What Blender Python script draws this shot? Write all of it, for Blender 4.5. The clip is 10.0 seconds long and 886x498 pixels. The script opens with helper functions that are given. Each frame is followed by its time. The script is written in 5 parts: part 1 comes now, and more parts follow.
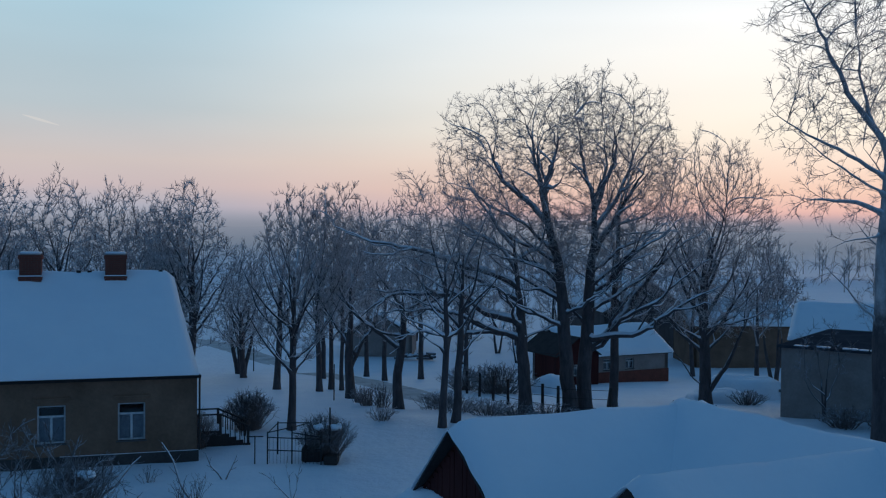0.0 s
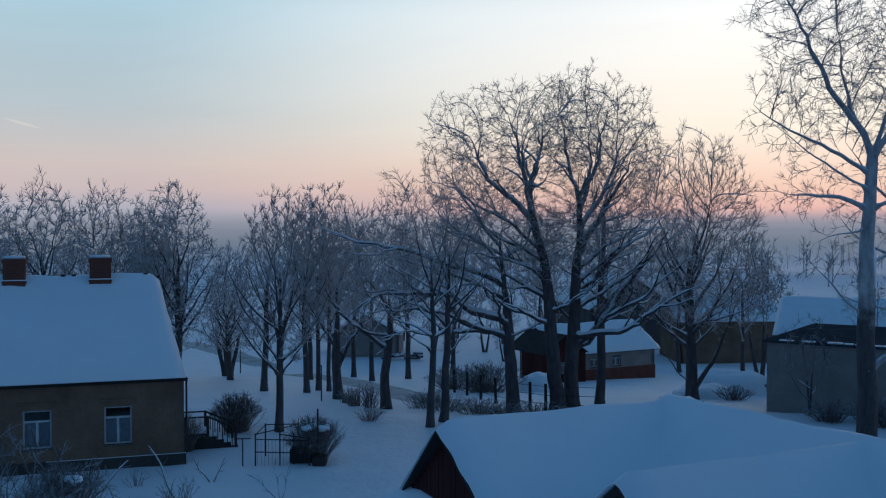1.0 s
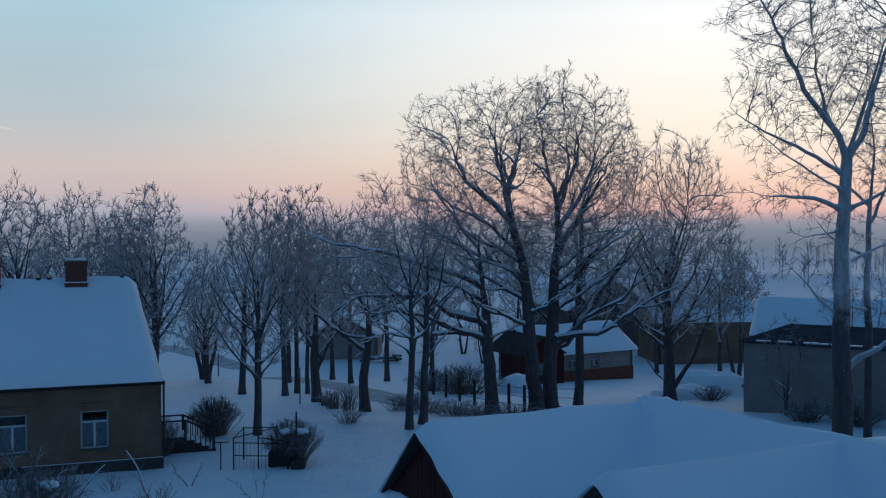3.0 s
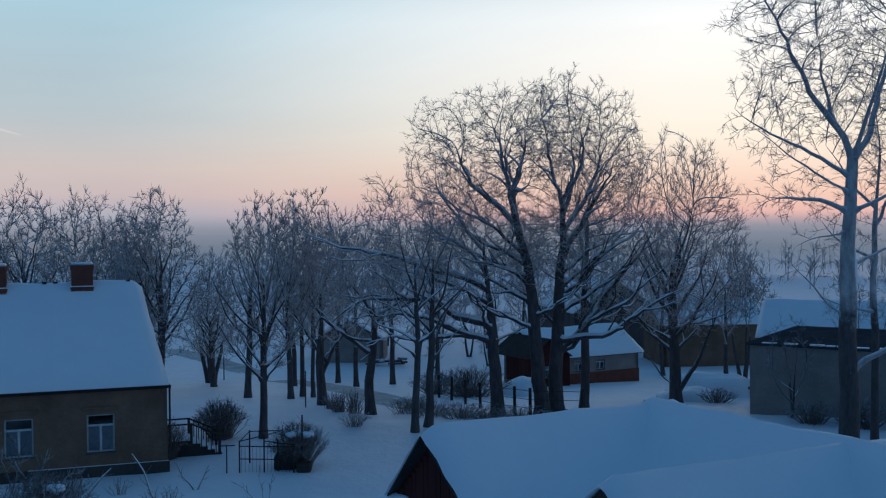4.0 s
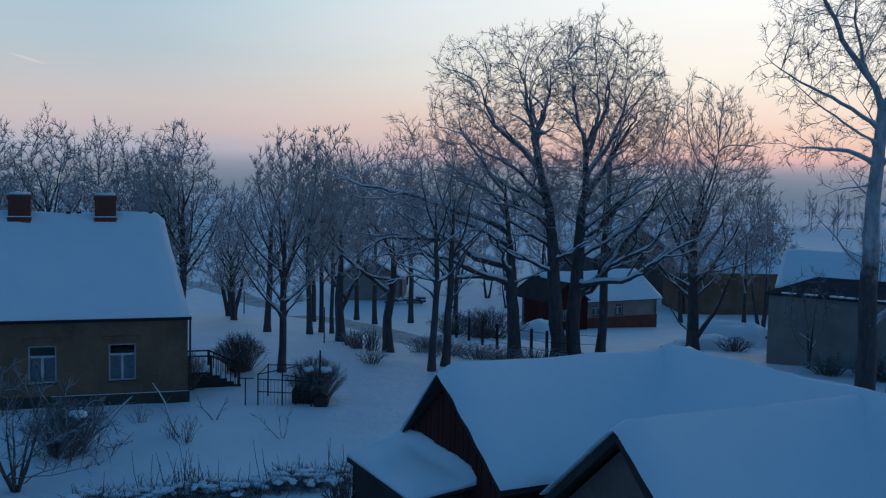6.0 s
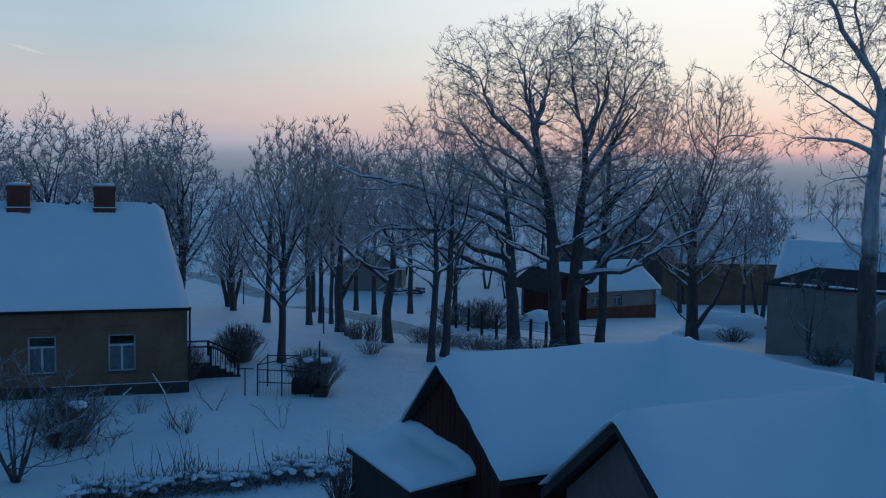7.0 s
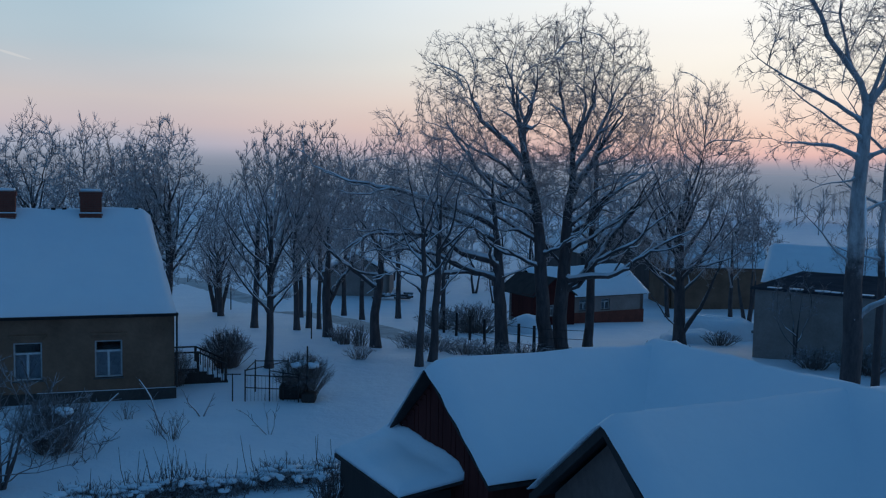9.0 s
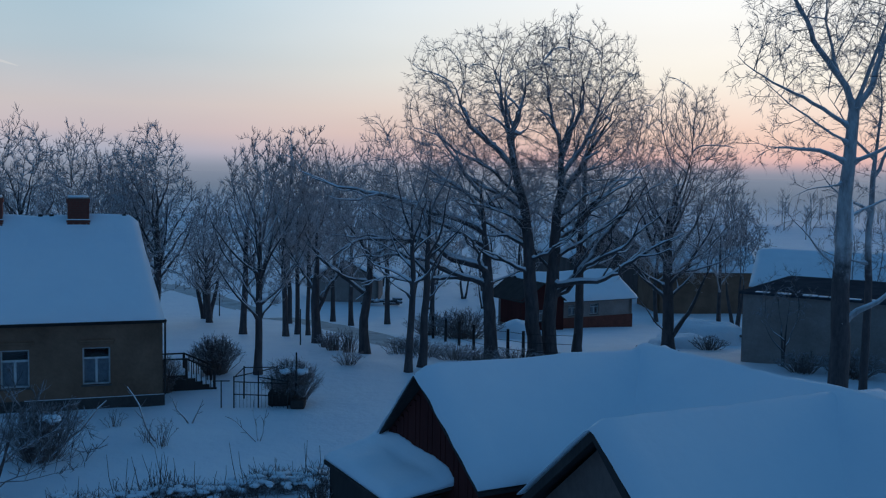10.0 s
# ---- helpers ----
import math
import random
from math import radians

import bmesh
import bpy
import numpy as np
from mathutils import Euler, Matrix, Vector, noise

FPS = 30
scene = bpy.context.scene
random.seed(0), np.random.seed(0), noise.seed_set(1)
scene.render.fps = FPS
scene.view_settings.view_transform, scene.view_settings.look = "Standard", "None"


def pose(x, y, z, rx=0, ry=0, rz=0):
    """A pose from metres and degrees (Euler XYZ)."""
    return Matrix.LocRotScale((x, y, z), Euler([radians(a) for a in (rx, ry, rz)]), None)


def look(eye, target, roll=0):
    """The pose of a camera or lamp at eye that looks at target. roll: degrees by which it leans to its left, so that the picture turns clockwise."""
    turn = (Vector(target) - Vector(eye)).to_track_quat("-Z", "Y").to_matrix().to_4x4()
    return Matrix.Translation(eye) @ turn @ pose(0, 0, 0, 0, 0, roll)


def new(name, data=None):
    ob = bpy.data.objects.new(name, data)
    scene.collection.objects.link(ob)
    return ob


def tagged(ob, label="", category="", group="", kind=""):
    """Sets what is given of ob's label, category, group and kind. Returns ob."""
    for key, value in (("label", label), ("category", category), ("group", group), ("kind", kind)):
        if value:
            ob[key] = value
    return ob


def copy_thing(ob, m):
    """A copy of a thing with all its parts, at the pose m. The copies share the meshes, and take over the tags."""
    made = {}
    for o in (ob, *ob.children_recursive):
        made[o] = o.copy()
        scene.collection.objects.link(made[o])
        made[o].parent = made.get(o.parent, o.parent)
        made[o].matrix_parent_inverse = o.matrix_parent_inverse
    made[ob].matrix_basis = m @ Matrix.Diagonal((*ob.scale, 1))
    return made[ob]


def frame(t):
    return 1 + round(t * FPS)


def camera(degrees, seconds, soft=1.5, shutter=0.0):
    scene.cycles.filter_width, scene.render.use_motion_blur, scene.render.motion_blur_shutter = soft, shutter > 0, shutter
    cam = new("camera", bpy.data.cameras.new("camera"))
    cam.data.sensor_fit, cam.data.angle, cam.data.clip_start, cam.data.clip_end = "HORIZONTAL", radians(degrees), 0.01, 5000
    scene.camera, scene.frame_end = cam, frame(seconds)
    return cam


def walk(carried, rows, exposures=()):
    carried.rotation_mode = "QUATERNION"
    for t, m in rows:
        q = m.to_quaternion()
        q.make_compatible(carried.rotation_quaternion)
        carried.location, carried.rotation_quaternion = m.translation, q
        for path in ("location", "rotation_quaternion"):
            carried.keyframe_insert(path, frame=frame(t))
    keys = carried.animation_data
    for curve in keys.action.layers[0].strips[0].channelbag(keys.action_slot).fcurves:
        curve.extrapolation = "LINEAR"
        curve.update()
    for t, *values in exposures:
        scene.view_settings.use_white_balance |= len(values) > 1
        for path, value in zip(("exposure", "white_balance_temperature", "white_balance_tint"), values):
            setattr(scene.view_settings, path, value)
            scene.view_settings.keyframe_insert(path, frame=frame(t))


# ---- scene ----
cam = camera(47.5, 10.0, soft=1.2)
EYE = 8.5
# seconds, tilt, lean, turn: the camera turns where it stands, at an upper window
ROWS = [
    (0, 88.65, -0.55, 0.013),
    (0.5, 88.567, -0.394, -0.519),
    (1, 88.616, 0.112, -0.805),
    (1.5, 88.317, 0.215, -0.967),
    (2, 88.374, 0.237, -1.64),
    (2.5, 88.551, 0.198, -2.094),
    (4, 88.894, 0.434, -1.74),
    (4.5, 88.872, 0.367, -1.604),
    (5, 88.543, 0.151, -1.622),
    (5.5, 87.508, -0.37, -1.327),
    (6, 85.507, -1.138, -0.486),
    (7.5, 84.95, -1.067, -0.627),
    (8, 85.005, -1.058, -0.96),
    (8.5, 85.163, -1.055, -1.089),
    (9, 85.257, -1.06, -1.223),
    (9.5, 85.393, -0.984, -1.736),
    (10, 85.585, -0.927, -1.866),
]
# the white balance cools as the view sinks towards the snow
walk(cam, [(t, pose(0, 0, EYE, rx, ry, rz)) for t, rx, ry, rz in ROWS],
     [(0, 0.05, 6650, 10), (5.0, 0.05, 6650, 10), (6.2, 0.03, 6290, 8.6), (10.0, 0.03, 6300, 8.6)])

# ---- light: twilight after sunset, bright low in the south-east, deep blue elsewhere ----
world = bpy.data.worlds.new("twilight")
scene.world = world
world.use_nodes = True
wn, wl = world.node_tree.nodes, world.node_tree.links
wn.clear()


def ramp_node(nodes, stops, mode="LINEAR"):
    node = nodes.new("ShaderNodeValToRGB")
    node.color_ramp.interpolation = mode
    el = node.color_ramp.elements
    while len(el) > 1:
        el.remove(el[-1])
    el[0].position, el[0].color = stops[0][0], (*stops[0][1], 1)
    for pos, col in stops[1:]:
        e = el.new(pos)
        e.color = (*col, 1)
    return node


w_co = wn.new("ShaderNodeTexCoord")
w_sep = wn.new("ShaderNodeSeparateXYZ")
wl.new(w_co.outputs["Generated"], w_sep.inputs[0])
w_el = wn.new("ShaderNodeMapRange")
w_el.inputs["From Min"].default_value, w_el.inputs["From Max"].default_value = -0.1, 0.9
wl.new(w_sep.outputs["Z"], w_el.inputs["Value"])
SKY_COOL = [(0.0, (0.24, 0.32, 0.44)), (0.1, (0.29, 0.36, 0.47)), (0.116, (0.42, 0.43, 0.52)), (0.135, (0.57, 0.48, 0.50)),
            (0.16, (0.59, 0.52, 0.51)), (0.21, (0.46, 0.54, 0.59)), (0.31, (0.40, 0.60, 0.72)), (0.36, (0.33, 0.52, 0.67)), (0.5, (0.085, 0.205, 0.385)), (0.7, (0.038, 0.130, 0.280)), (1.0, (0.034, 0.118, 0.262))]
SKY_WARM = [(0.0, (0.40, 0.31, 0.38)), (0.1, (0.50, 0.35, 0.40)), (0.112, (0.80, 0.47, 0.43)), (0.135, (0.90, 0.61, 0.49)),
            (0.19, (1.0, 0.90, 0.77)), (0.3, (1.02, 1.02, 1.02)), (0.36, (0.76, 0.84, 0.90)), (0.5, (0.12, 0.24, 0.40)), (0.7, (0.040, 0.132, 0.280)), (1.0, (0.034, 0.118, 0.262))]
SKY_FAR = [(0.0, (0.06, 0.14, 0.27)), (0.12, (0.08, 0.17, 0.32)), (0.3, (0.050, 0.15, 0.315)), (1.0, (0.034, 0.118, 0.262))]
ramps = []
for stops in (SKY_FAR, SKY_COOL, SKY_WARM):
    r = ramp_node(wn, stops, "LINEAR")
    wl.new(w_el.outputs[0], r.inputs[0])
    ramps.append(r)
GLOW = Vector((0.5, 0.866, 0.0))
w_dot = wn.new("ShaderNodeVectorMath")
w_dot.operation = "DOT_PRODUCT"
w_dot.inputs[1].default_value = GLOW
wl.new(w_co.outputs["Generated"], w_dot.inputs[0])


def smooth_range(lo, hi):
    node = wn.new("ShaderNodeMapRange")
    node.interpolation_type = "SMOOTHSTEP"
    node.inputs["From Min"].default_value, node.inputs["From Max"].default_value = lo, hi
    wl.new(w_dot.outputs["Value"], node.inputs["Value"])
    return node


def mix_rgb(nodes, links, fac, a, b):
    node = nodes.new("ShaderNodeMix")
    node.data_type = "RGBA"
    for socket, value in ((node.inputs[0], fac), (node.inputs[6], a), (node.inputs[7], b)):
        if isinstance(value, (int, float)):
            socket.default_value = value
        elif isinstance(value, tuple):
            socket.default_value = (*value, 1)
        else:
            links.new(value, socket)
    return node.outputs[2]


w_a = mix_rgb(wn, wl, smooth_range(-0.35, 0.55).outputs[0], ramps[0].outputs[0], ramps[1].outputs[0])
w_b = mix_rgb(wn, wl, smooth_range(0.66, 1.03).outputs[0], w_a, ramps[2].outputs[0])
# faint uneven high cloud
w_noise = wn.new("ShaderNodeTexNoise")
w_noise.inputs["Scale"].default_value, w_noise.inputs["Detail"].default_value = 2.2, 3
w_map = wn.new("ShaderNodeMapping")
w_map.inputs["Scale"].default_value = (1, 1, 5)
wl.new(w_co.outputs["Generated"], w_map.inputs[0])
wl.new(w_map.outputs[0], w_noise.inputs[0])
w_cl = wn.new("ShaderNodeMapRange")
w_cl.inputs["To Min"].default_value, w_cl.inputs["To Max"].default_value = 0.90, 1.10
wl.new(w_noise.outputs[0], w_cl.inputs[0])
w_bg = wn.new("ShaderNodeBackground")
w_out = wn.new("ShaderNodeOutputWorld")
wl.new(w_b, w_bg.inputs[0])
wl.new(w_cl.outputs[0], w_bg.inputs[1])
wl.new(w_bg.outputs[0], w_out.inputs[0])

# the last glow of the sun, wide and weak
sun = new("sun", bpy.data.lights.new("sun", "SUN"))
sun.data.energy, sun.data.angle, sun.data.color = 0.08, radians(20), (1.0, 0.72, 0.6)
sun.matrix_world = look((0, 0, 60), Vector((0, 0, 60)) - Vector((0.5, 0.866, 0.10)))


# ---- materials ----
def material(name, rough=0.8, metallic=0.0):
    m = bpy.data.materials.new(name)
    m.use_nodes = True
    n, l = m.node_tree.nodes, m.node_tree.links
    b = n["Principled BSDF"]
    b.inputs["Roughness"].default_value, b.inputs["Metallic"].default_value = rough, metallic
    return m, n, l, b


def noise_node(n, l, scale, detail=4, rough=0.6, stretch=None, coord="Object"):
    co = n.new("ShaderNodeTexCoord")
    t = n.new("ShaderNodeTexNoise")
    t.inputs["Scale"].default_value, t.inputs["Detail"].default_value, t.inputs["Roughness"].default_value = scale, detail, rough
    if stretch:
        mp = n.new("ShaderNodeMapping")
        mp.inputs["Scale"].default_value = stretch
        l.new(co.outputs[coord], mp.inputs[0])
        l.new(mp.outputs[0], t.inputs[0])
    else:
        l.new(co.outputs[coord], t.inputs[0])
    return t.outputs[0]


def bump(n, l, b, height, strength, distance):
    node = n.new("ShaderNodeBump")
    node.inputs["Strength"].default_value, node.inputs["Distance"].default_value = strength, distance
    l.new(height, node.inputs["Height"])
    l.new(node.outputs[0], b.inputs["Normal"])


def two_scale(name, dark, light, big, fine, rough=0.85, relief=0.02, strength=0.6, stretch=None, metallic=0.0):
    """A surface with stains at one scale and grain at another."""
    m, n, l, b = material(name, rough, metallic)
    r1 = ramp_node(n, [(0.3, dark), (0.7, light)])
    l.new(noise_node(n, l, big, 4, 0.6, stretch), r1.inputs[0])
    g = noise_node(n, l, fine, 6, 0.7, stretch)
    mid = tuple((a + c) / 2 for a, c in zip(dark, light))
    r2 = ramp_node(n, [(0.25, tuple(c * 0.6 for c in mid)), (0.75, tuple(min(1, c * 1.3) for c in mid))])
    l.new(g, r2.inputs[0])
    l.new(mix_rgb(n, l, 0.4, r1.outputs[0], r2.outputs[0]), b.inputs["Base Color"])
    b.inputs["Specular IOR Level"].default_value = 0.15
    bump(n, l, b, g, strength, relief)
    return m


def snow_material(name, dark, light, big, fine, relief):
    m, n, l, b = material(name, 0.55)
    r = ramp_node(n, [(0.3, dark), (0.7, light)])
    l.new(noise_node(n, l, big, 4), r.inputs[0])
    l.new(r.outputs[0], b.inputs["Base Color"])
    g = noise_node(n, l, fine, 5, 0.65)
    bump(n, l, b, g, 0.5, relief)
    return m


def snowy(name, bark_dark, bark_light, low, high, snow=(0.82, 0.85, 0.9), scale=6.0):
    """Bark or wood with snow lying on whatever faces up."""
    m, n, l, b = material(name, 0.9)
    r = ramp_node(n, [(0.3, bark_dark), (0.7, bark_light)])
    g = noise_node(n, l, scale, 6, 0.7, (1, 1, 0.25))
    l.new(g, r.inputs[0])
    geo = n.new("ShaderNodeNewGeometry")
    sep = n.new("ShaderNodeSeparateXYZ")
    l.new(geo.outputs["Normal"], sep.inputs[0])
    add = n.new("ShaderNodeMath")
    add.operation = "MULTIPLY_ADD"
    l.new(noise_node(n, l, 3.0, 3), add.inputs[0])
    add.inputs[1].default_value = 0.7
    l.new(sep.outputs["Z"], add.inputs[2])
    mr = n.new("ShaderNodeMapRange")
    mr.inputs["From Min"].default_value, mr.inputs["From Max"].default_value = low + 0.35, high + 0.35
    l.new(add.outputs[0], mr.inputs[0])
    l.new(mix_rgb(n, l, mr.outputs[0], r.outputs[0], snow), b.inputs["Base Color"])
    bump(n, l, b, g, 0.8, 0.03)
    return m


def rime_haze_bark(name, z0, z1):
    """Dark bark below; from about the given height up a ragged pale coat, rime with haze put into its colour."""
    m, n, l, b = material(name, 0.9)
    g = noise_node(n, l, 5.0, 6, 0.7, (1, 1, 0.3))
    r = ramp_node(n, [(0.3, (0.050, 0.038, 0.039)), (0.7, (0.130, 0.104, 0.103))])
    l.new(g, r.inputs[0])
    r2 = ramp_node(n, [(0.3, (0.20, 0.178, 0.177)), (0.7, (0.60, 0.56, 0.555))])
    l.new(g, r2.inputs[0])
    co = n.new("ShaderNodeTexCoord")
    sep = n.new("ShaderNodeSeparateXYZ")
    l.new(co.outputs["Object"], sep.inputs[0])
    add = n.new("ShaderNodeMath")
    add.operation = "MULTIPLY_ADD"
    l.new(noise_node(n, l, 2.4, 5, 0.7), add.inputs[0])
    add.inputs[1].default_value = 3.0
    l.new(sep.outputs["Z"], add.inputs[2])
    mr = n.new("ShaderNodeMapRange")
    mr.inputs["From Min"].default_value, mr.inputs["From Max"].default_value = z0 + 1.5, z1 + 1.5
    l.new(add.outputs[0], mr.inputs[0])
    l.new(mix_rgb(n, l, mr.outputs[0], r.outputs[0], r2.outputs[0]), b.inputs["Base Color"])
    bump(n, l, b, g, 0.8, 0.03)
    return m


def plain(name, col, rough=0.6, metallic=0.0):
    m, n, l, b = material(name, rough, metallic)
    r = ramp_node(n, [(0.3, tuple(c * 0.75 for c in col)), (0.7, tuple(min(1, c * 1.15) for c in col))])
    l.new(noise_node(n, l, 9, 5), r.inputs[0])
    l.new(r.outputs[0], b.inputs["Base Color"])
    return m


SNOW = snow_material("snow", (0.78, 0.82, 0.88), (0.88, 0.90, 0.93), 0.35, 1.3, 0.22)
ROOF_SNOW = snow_material("roof_snow", (0.82, 0.85, 0.90), (0.88, 0.90, 0.93), 0.5, 1.6, 0.05)
RIME_HAZE_BARK = rime_haze_bark("rime_haze_bark", 5.0, 6.2)
LIMB_SNOW = snow_material("limb_snow", (0.80, 0.81, 0.85), (0.93, 0.93, 0.95), 2.0, 8.0, 0.02)
BARK = snowy("oak_bark", (0.050, 0.038, 0.039), (0.130, 0.104, 0.103), 0.30, 0.72)
# Paler than BARK: frost plus backlit haze of the upper crown, as colour.
LIMB = snowy("limb_bark", (0.14, 0.112, 0.112), (0.35, 0.295, 0.292), 0.10, 0.46, (0.86, 0.88, 0.91))
# Frosted bark, paled further to stand for haze and glare before it.
PALE_LIMB = snowy("frost_haze_limb", (0.25, 0.222, 0.22), (0.55, 0.51, 0.505), 0.2, 0.8)


def frosted(name, dark, light, through_share):
    """Twigs thick with hoarfrost: white crystals that scatter and pass light, bark showing between."""
    m, n, l, b = material(name, 0.9)
    r = ramp_node(n, [(0.32, dark), (0.62, light)])
    l.new(noise_node(n, l, 2.2, 4), r.inputs[0])
    l.new(r.outputs[0], b.inputs["Base Color"])
    tr = n.new("ShaderNodeBsdfTranslucent")
    l.new(r.outputs[0], tr.inputs[0])
    mx = n.new("ShaderNodeMixShader")
    mx.inputs[0].default_value = through_share
    l.new(b.outputs[0], mx.inputs[1])
    l.new(tr.outputs[0], mx.inputs[2])
    l.new(mx.outputs[0], n["Material Output"].inputs[0])
    return m


# Frost colours hold a slight pink that stands in for the horizon's glow.
FROST = frosted("frosted_twig", (0.52, 0.47, 0.468), (0.95, 0.90, 0.895), 0.66)
RIMED = frosted("rimed_branchlet", (0.19, 0.158, 0.158), (0.85, 0.785, 0.78), 0.57)
# Distant twigs: one pale colour for the frost and for the haze in between.
FAR_FROST_HAZE = frosted("far_frost_haze_twig", (0.36, 0.33, 0.335), (0.86, 0.82, 0.81), 0.6)
BRUSH = snowy("brush_twig", (0.095, 0.068, 0.06), (0.24, 0.185, 0.17), 0.2, 0.9, (0.6, 0.64, 0.7), 2.0)
PLASTER = two_scale("ochre_plaster", (0.120, 0.070, 0.048), (0.335, 0.196, 0.134), 0.55, 9, 0.95, 0.01)
GREY_PLASTER = two_scale("grey_plaster", (0.24, 0.19, 0.172), (0.42, 0.34, 0.305), 0.9, 8, 0.95, 0.01)
GABLE_PLASTER = two_scale("gable_plaster", (0.135, 0.088, 0.076), (0.25, 0.172, 0.148), 1.1, 9, 0.95, 0.01)
PLINTH = two_scale("plinth_stone", (0.05, 0.042, 0.04), (0.10, 0.09, 0.085), 1.5, 12, 0.95, 0.02)
REDWOOD = two_scale("red_boards", (0.05, 0.012, 0.012), (0.11, 0.028, 0.024), 1.5, 14, 0.85, 0.01, 0.6, (1, 1, 0.15))
BRICK = two_scale("brick", (0.15, 0.052, 0.040), (0.27, 0.092, 0.068), 2.0, 16, 0.9, 0.01)
MORTAR = two_scale("mortar", (0.10, 0.075, 0.065), (0.17, 0.13, 0.12), 3, 20, 0.95, 0.005)
DARKWOOD = two_scale("dark_wood", (0.034, 0.028, 0.028), (0.075, 0.062, 0.058), 1.5, 16, 0.85, 0.01, 0.6, (1, 1, 0.2))
GREYWOOD = two_scale("weathered_wood", (0.07, 0.06, 0.058), (0.16, 0.14, 0.135), 1.2, 15, 0.9, 0.01, 0.6, (1, 1, 0.2))
ROOFING = two_scale("tarred_roofing", (0.035, 0.036, 0.042), (0.085, 0.088, 0.10), 0.7, 9, 0.8, 0.01)
ROOFING.node_tree.nodes["Principled BSDF"].inputs["Specular IOR Level"].default_value = 0.0
WHITE = plain("white_window_paint", (0.58, 0.58, 0.58), 0.5)
IRON = plain("rusted_iron", (0.05, 0.042, 0.04), 0.7, 0.4)
CURTAIN = plain("curtain", (0.34, 0.34, 0.36), 0.9)
ROADTOP = two_scale("trodden_road", (0.36, 0.33, 0.31), (0.72, 0.70, 0.69), 0.9, 5, 0.9, 0.03)
# Painted haze: emission pales with height, opacity fades at top and foot.
HAZE, mi_n, mi_l, mi_b = material("glowing_haze", 1.0)
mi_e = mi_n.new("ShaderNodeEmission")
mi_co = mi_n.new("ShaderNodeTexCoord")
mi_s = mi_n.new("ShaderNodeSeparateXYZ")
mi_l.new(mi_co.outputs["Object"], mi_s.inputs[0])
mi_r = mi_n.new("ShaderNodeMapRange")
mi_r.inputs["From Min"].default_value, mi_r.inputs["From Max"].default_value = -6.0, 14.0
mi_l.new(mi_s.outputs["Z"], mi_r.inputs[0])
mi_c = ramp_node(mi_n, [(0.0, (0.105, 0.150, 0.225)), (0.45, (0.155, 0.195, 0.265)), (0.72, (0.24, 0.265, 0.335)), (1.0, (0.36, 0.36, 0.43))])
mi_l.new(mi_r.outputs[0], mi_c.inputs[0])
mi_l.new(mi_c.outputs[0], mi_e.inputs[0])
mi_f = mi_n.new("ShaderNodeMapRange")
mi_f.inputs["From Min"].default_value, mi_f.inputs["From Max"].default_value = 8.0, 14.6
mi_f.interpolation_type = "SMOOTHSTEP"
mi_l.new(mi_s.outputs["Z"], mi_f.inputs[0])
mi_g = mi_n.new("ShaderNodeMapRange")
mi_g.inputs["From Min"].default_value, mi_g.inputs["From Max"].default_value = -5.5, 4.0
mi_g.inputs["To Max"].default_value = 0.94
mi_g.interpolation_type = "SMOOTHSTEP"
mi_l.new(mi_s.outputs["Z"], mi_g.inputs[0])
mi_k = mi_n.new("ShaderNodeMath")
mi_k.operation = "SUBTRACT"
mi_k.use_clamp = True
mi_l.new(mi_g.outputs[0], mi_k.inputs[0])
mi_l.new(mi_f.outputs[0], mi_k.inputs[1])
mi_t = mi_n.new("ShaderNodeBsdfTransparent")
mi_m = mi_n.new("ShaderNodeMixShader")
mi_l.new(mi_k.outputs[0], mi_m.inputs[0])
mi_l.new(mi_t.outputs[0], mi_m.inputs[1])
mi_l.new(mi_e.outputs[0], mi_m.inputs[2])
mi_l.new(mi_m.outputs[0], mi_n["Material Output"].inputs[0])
CONTRAIL, ct_n, ct_l, ct_b = material("contrail", 1.0)
ct_e = ct_n.new("ShaderNodeEmission")
ct_e.inputs[0].default_value = (0.80, 0.74, 0.68, 1)
ct_t = ct_n.new("ShaderNodeBsdfTransparent")
ct_m = ct_n.new("ShaderNodeMixShader")
ct_m.inputs[0].default_value = 0.3
ct_l.new(ct_t.outputs[0], ct_m.inputs[1])
ct_l.new(ct_e.outputs[0], ct_m.inputs[2])
ct_l.new(ct_m.outputs[0], ct_n["Material Output"].inputs[0])
GLASS, g_n, g_l, g_b = material("window_glass", 0.04)
g_b.inputs["Base Color"].default_value = (0.9, 0.95, 1.0, 1)
g_b.inputs["Transmission Weight"].default_value = 1.0
g_b.inputs["IOR"].default_value = 1.45


# ---- mesh helpers ----
def link_mesh(name, verts, faces, mat, parent=None, label="", smooth=False):
    me = bpy.data.meshes.new(name)
    me.from_pydata([tuple(v) for v in verts], [], [tuple(f) for f in faces])
    me.materials.append(mat)
    if smooth:
        me.polygons.foreach_set("use_smooth", [True] * len(me.polygons))
    me.update()
    ob = new(name, me)
    if parent:
        ob.parent = parent
    if label:
        ob["label"] = label
    return ob


def part(name, bm, mat, parent=None, label="", smooth=False):
    me = bpy.data.meshes.new(name)
    bmesh.ops.recalc_face_normals(bm, faces=bm.faces)
    bm.to_mesh(me)
    bm.free()
    me.materials.append(mat)
    if smooth:
        me.polygons.foreach_set("use_smooth", [True] * len(me.polygons))
    ob = new(name, me)
    if parent:
        ob.parent = parent
    if label:
        ob["label"] = label
    return ob


def thing(name, m, label, category, group="", kind=""):
    ob = new(name)
    ob.empty_display_size = 0.2
    ob.matrix_world = m
    return tagged(ob, label, category, group, kind)


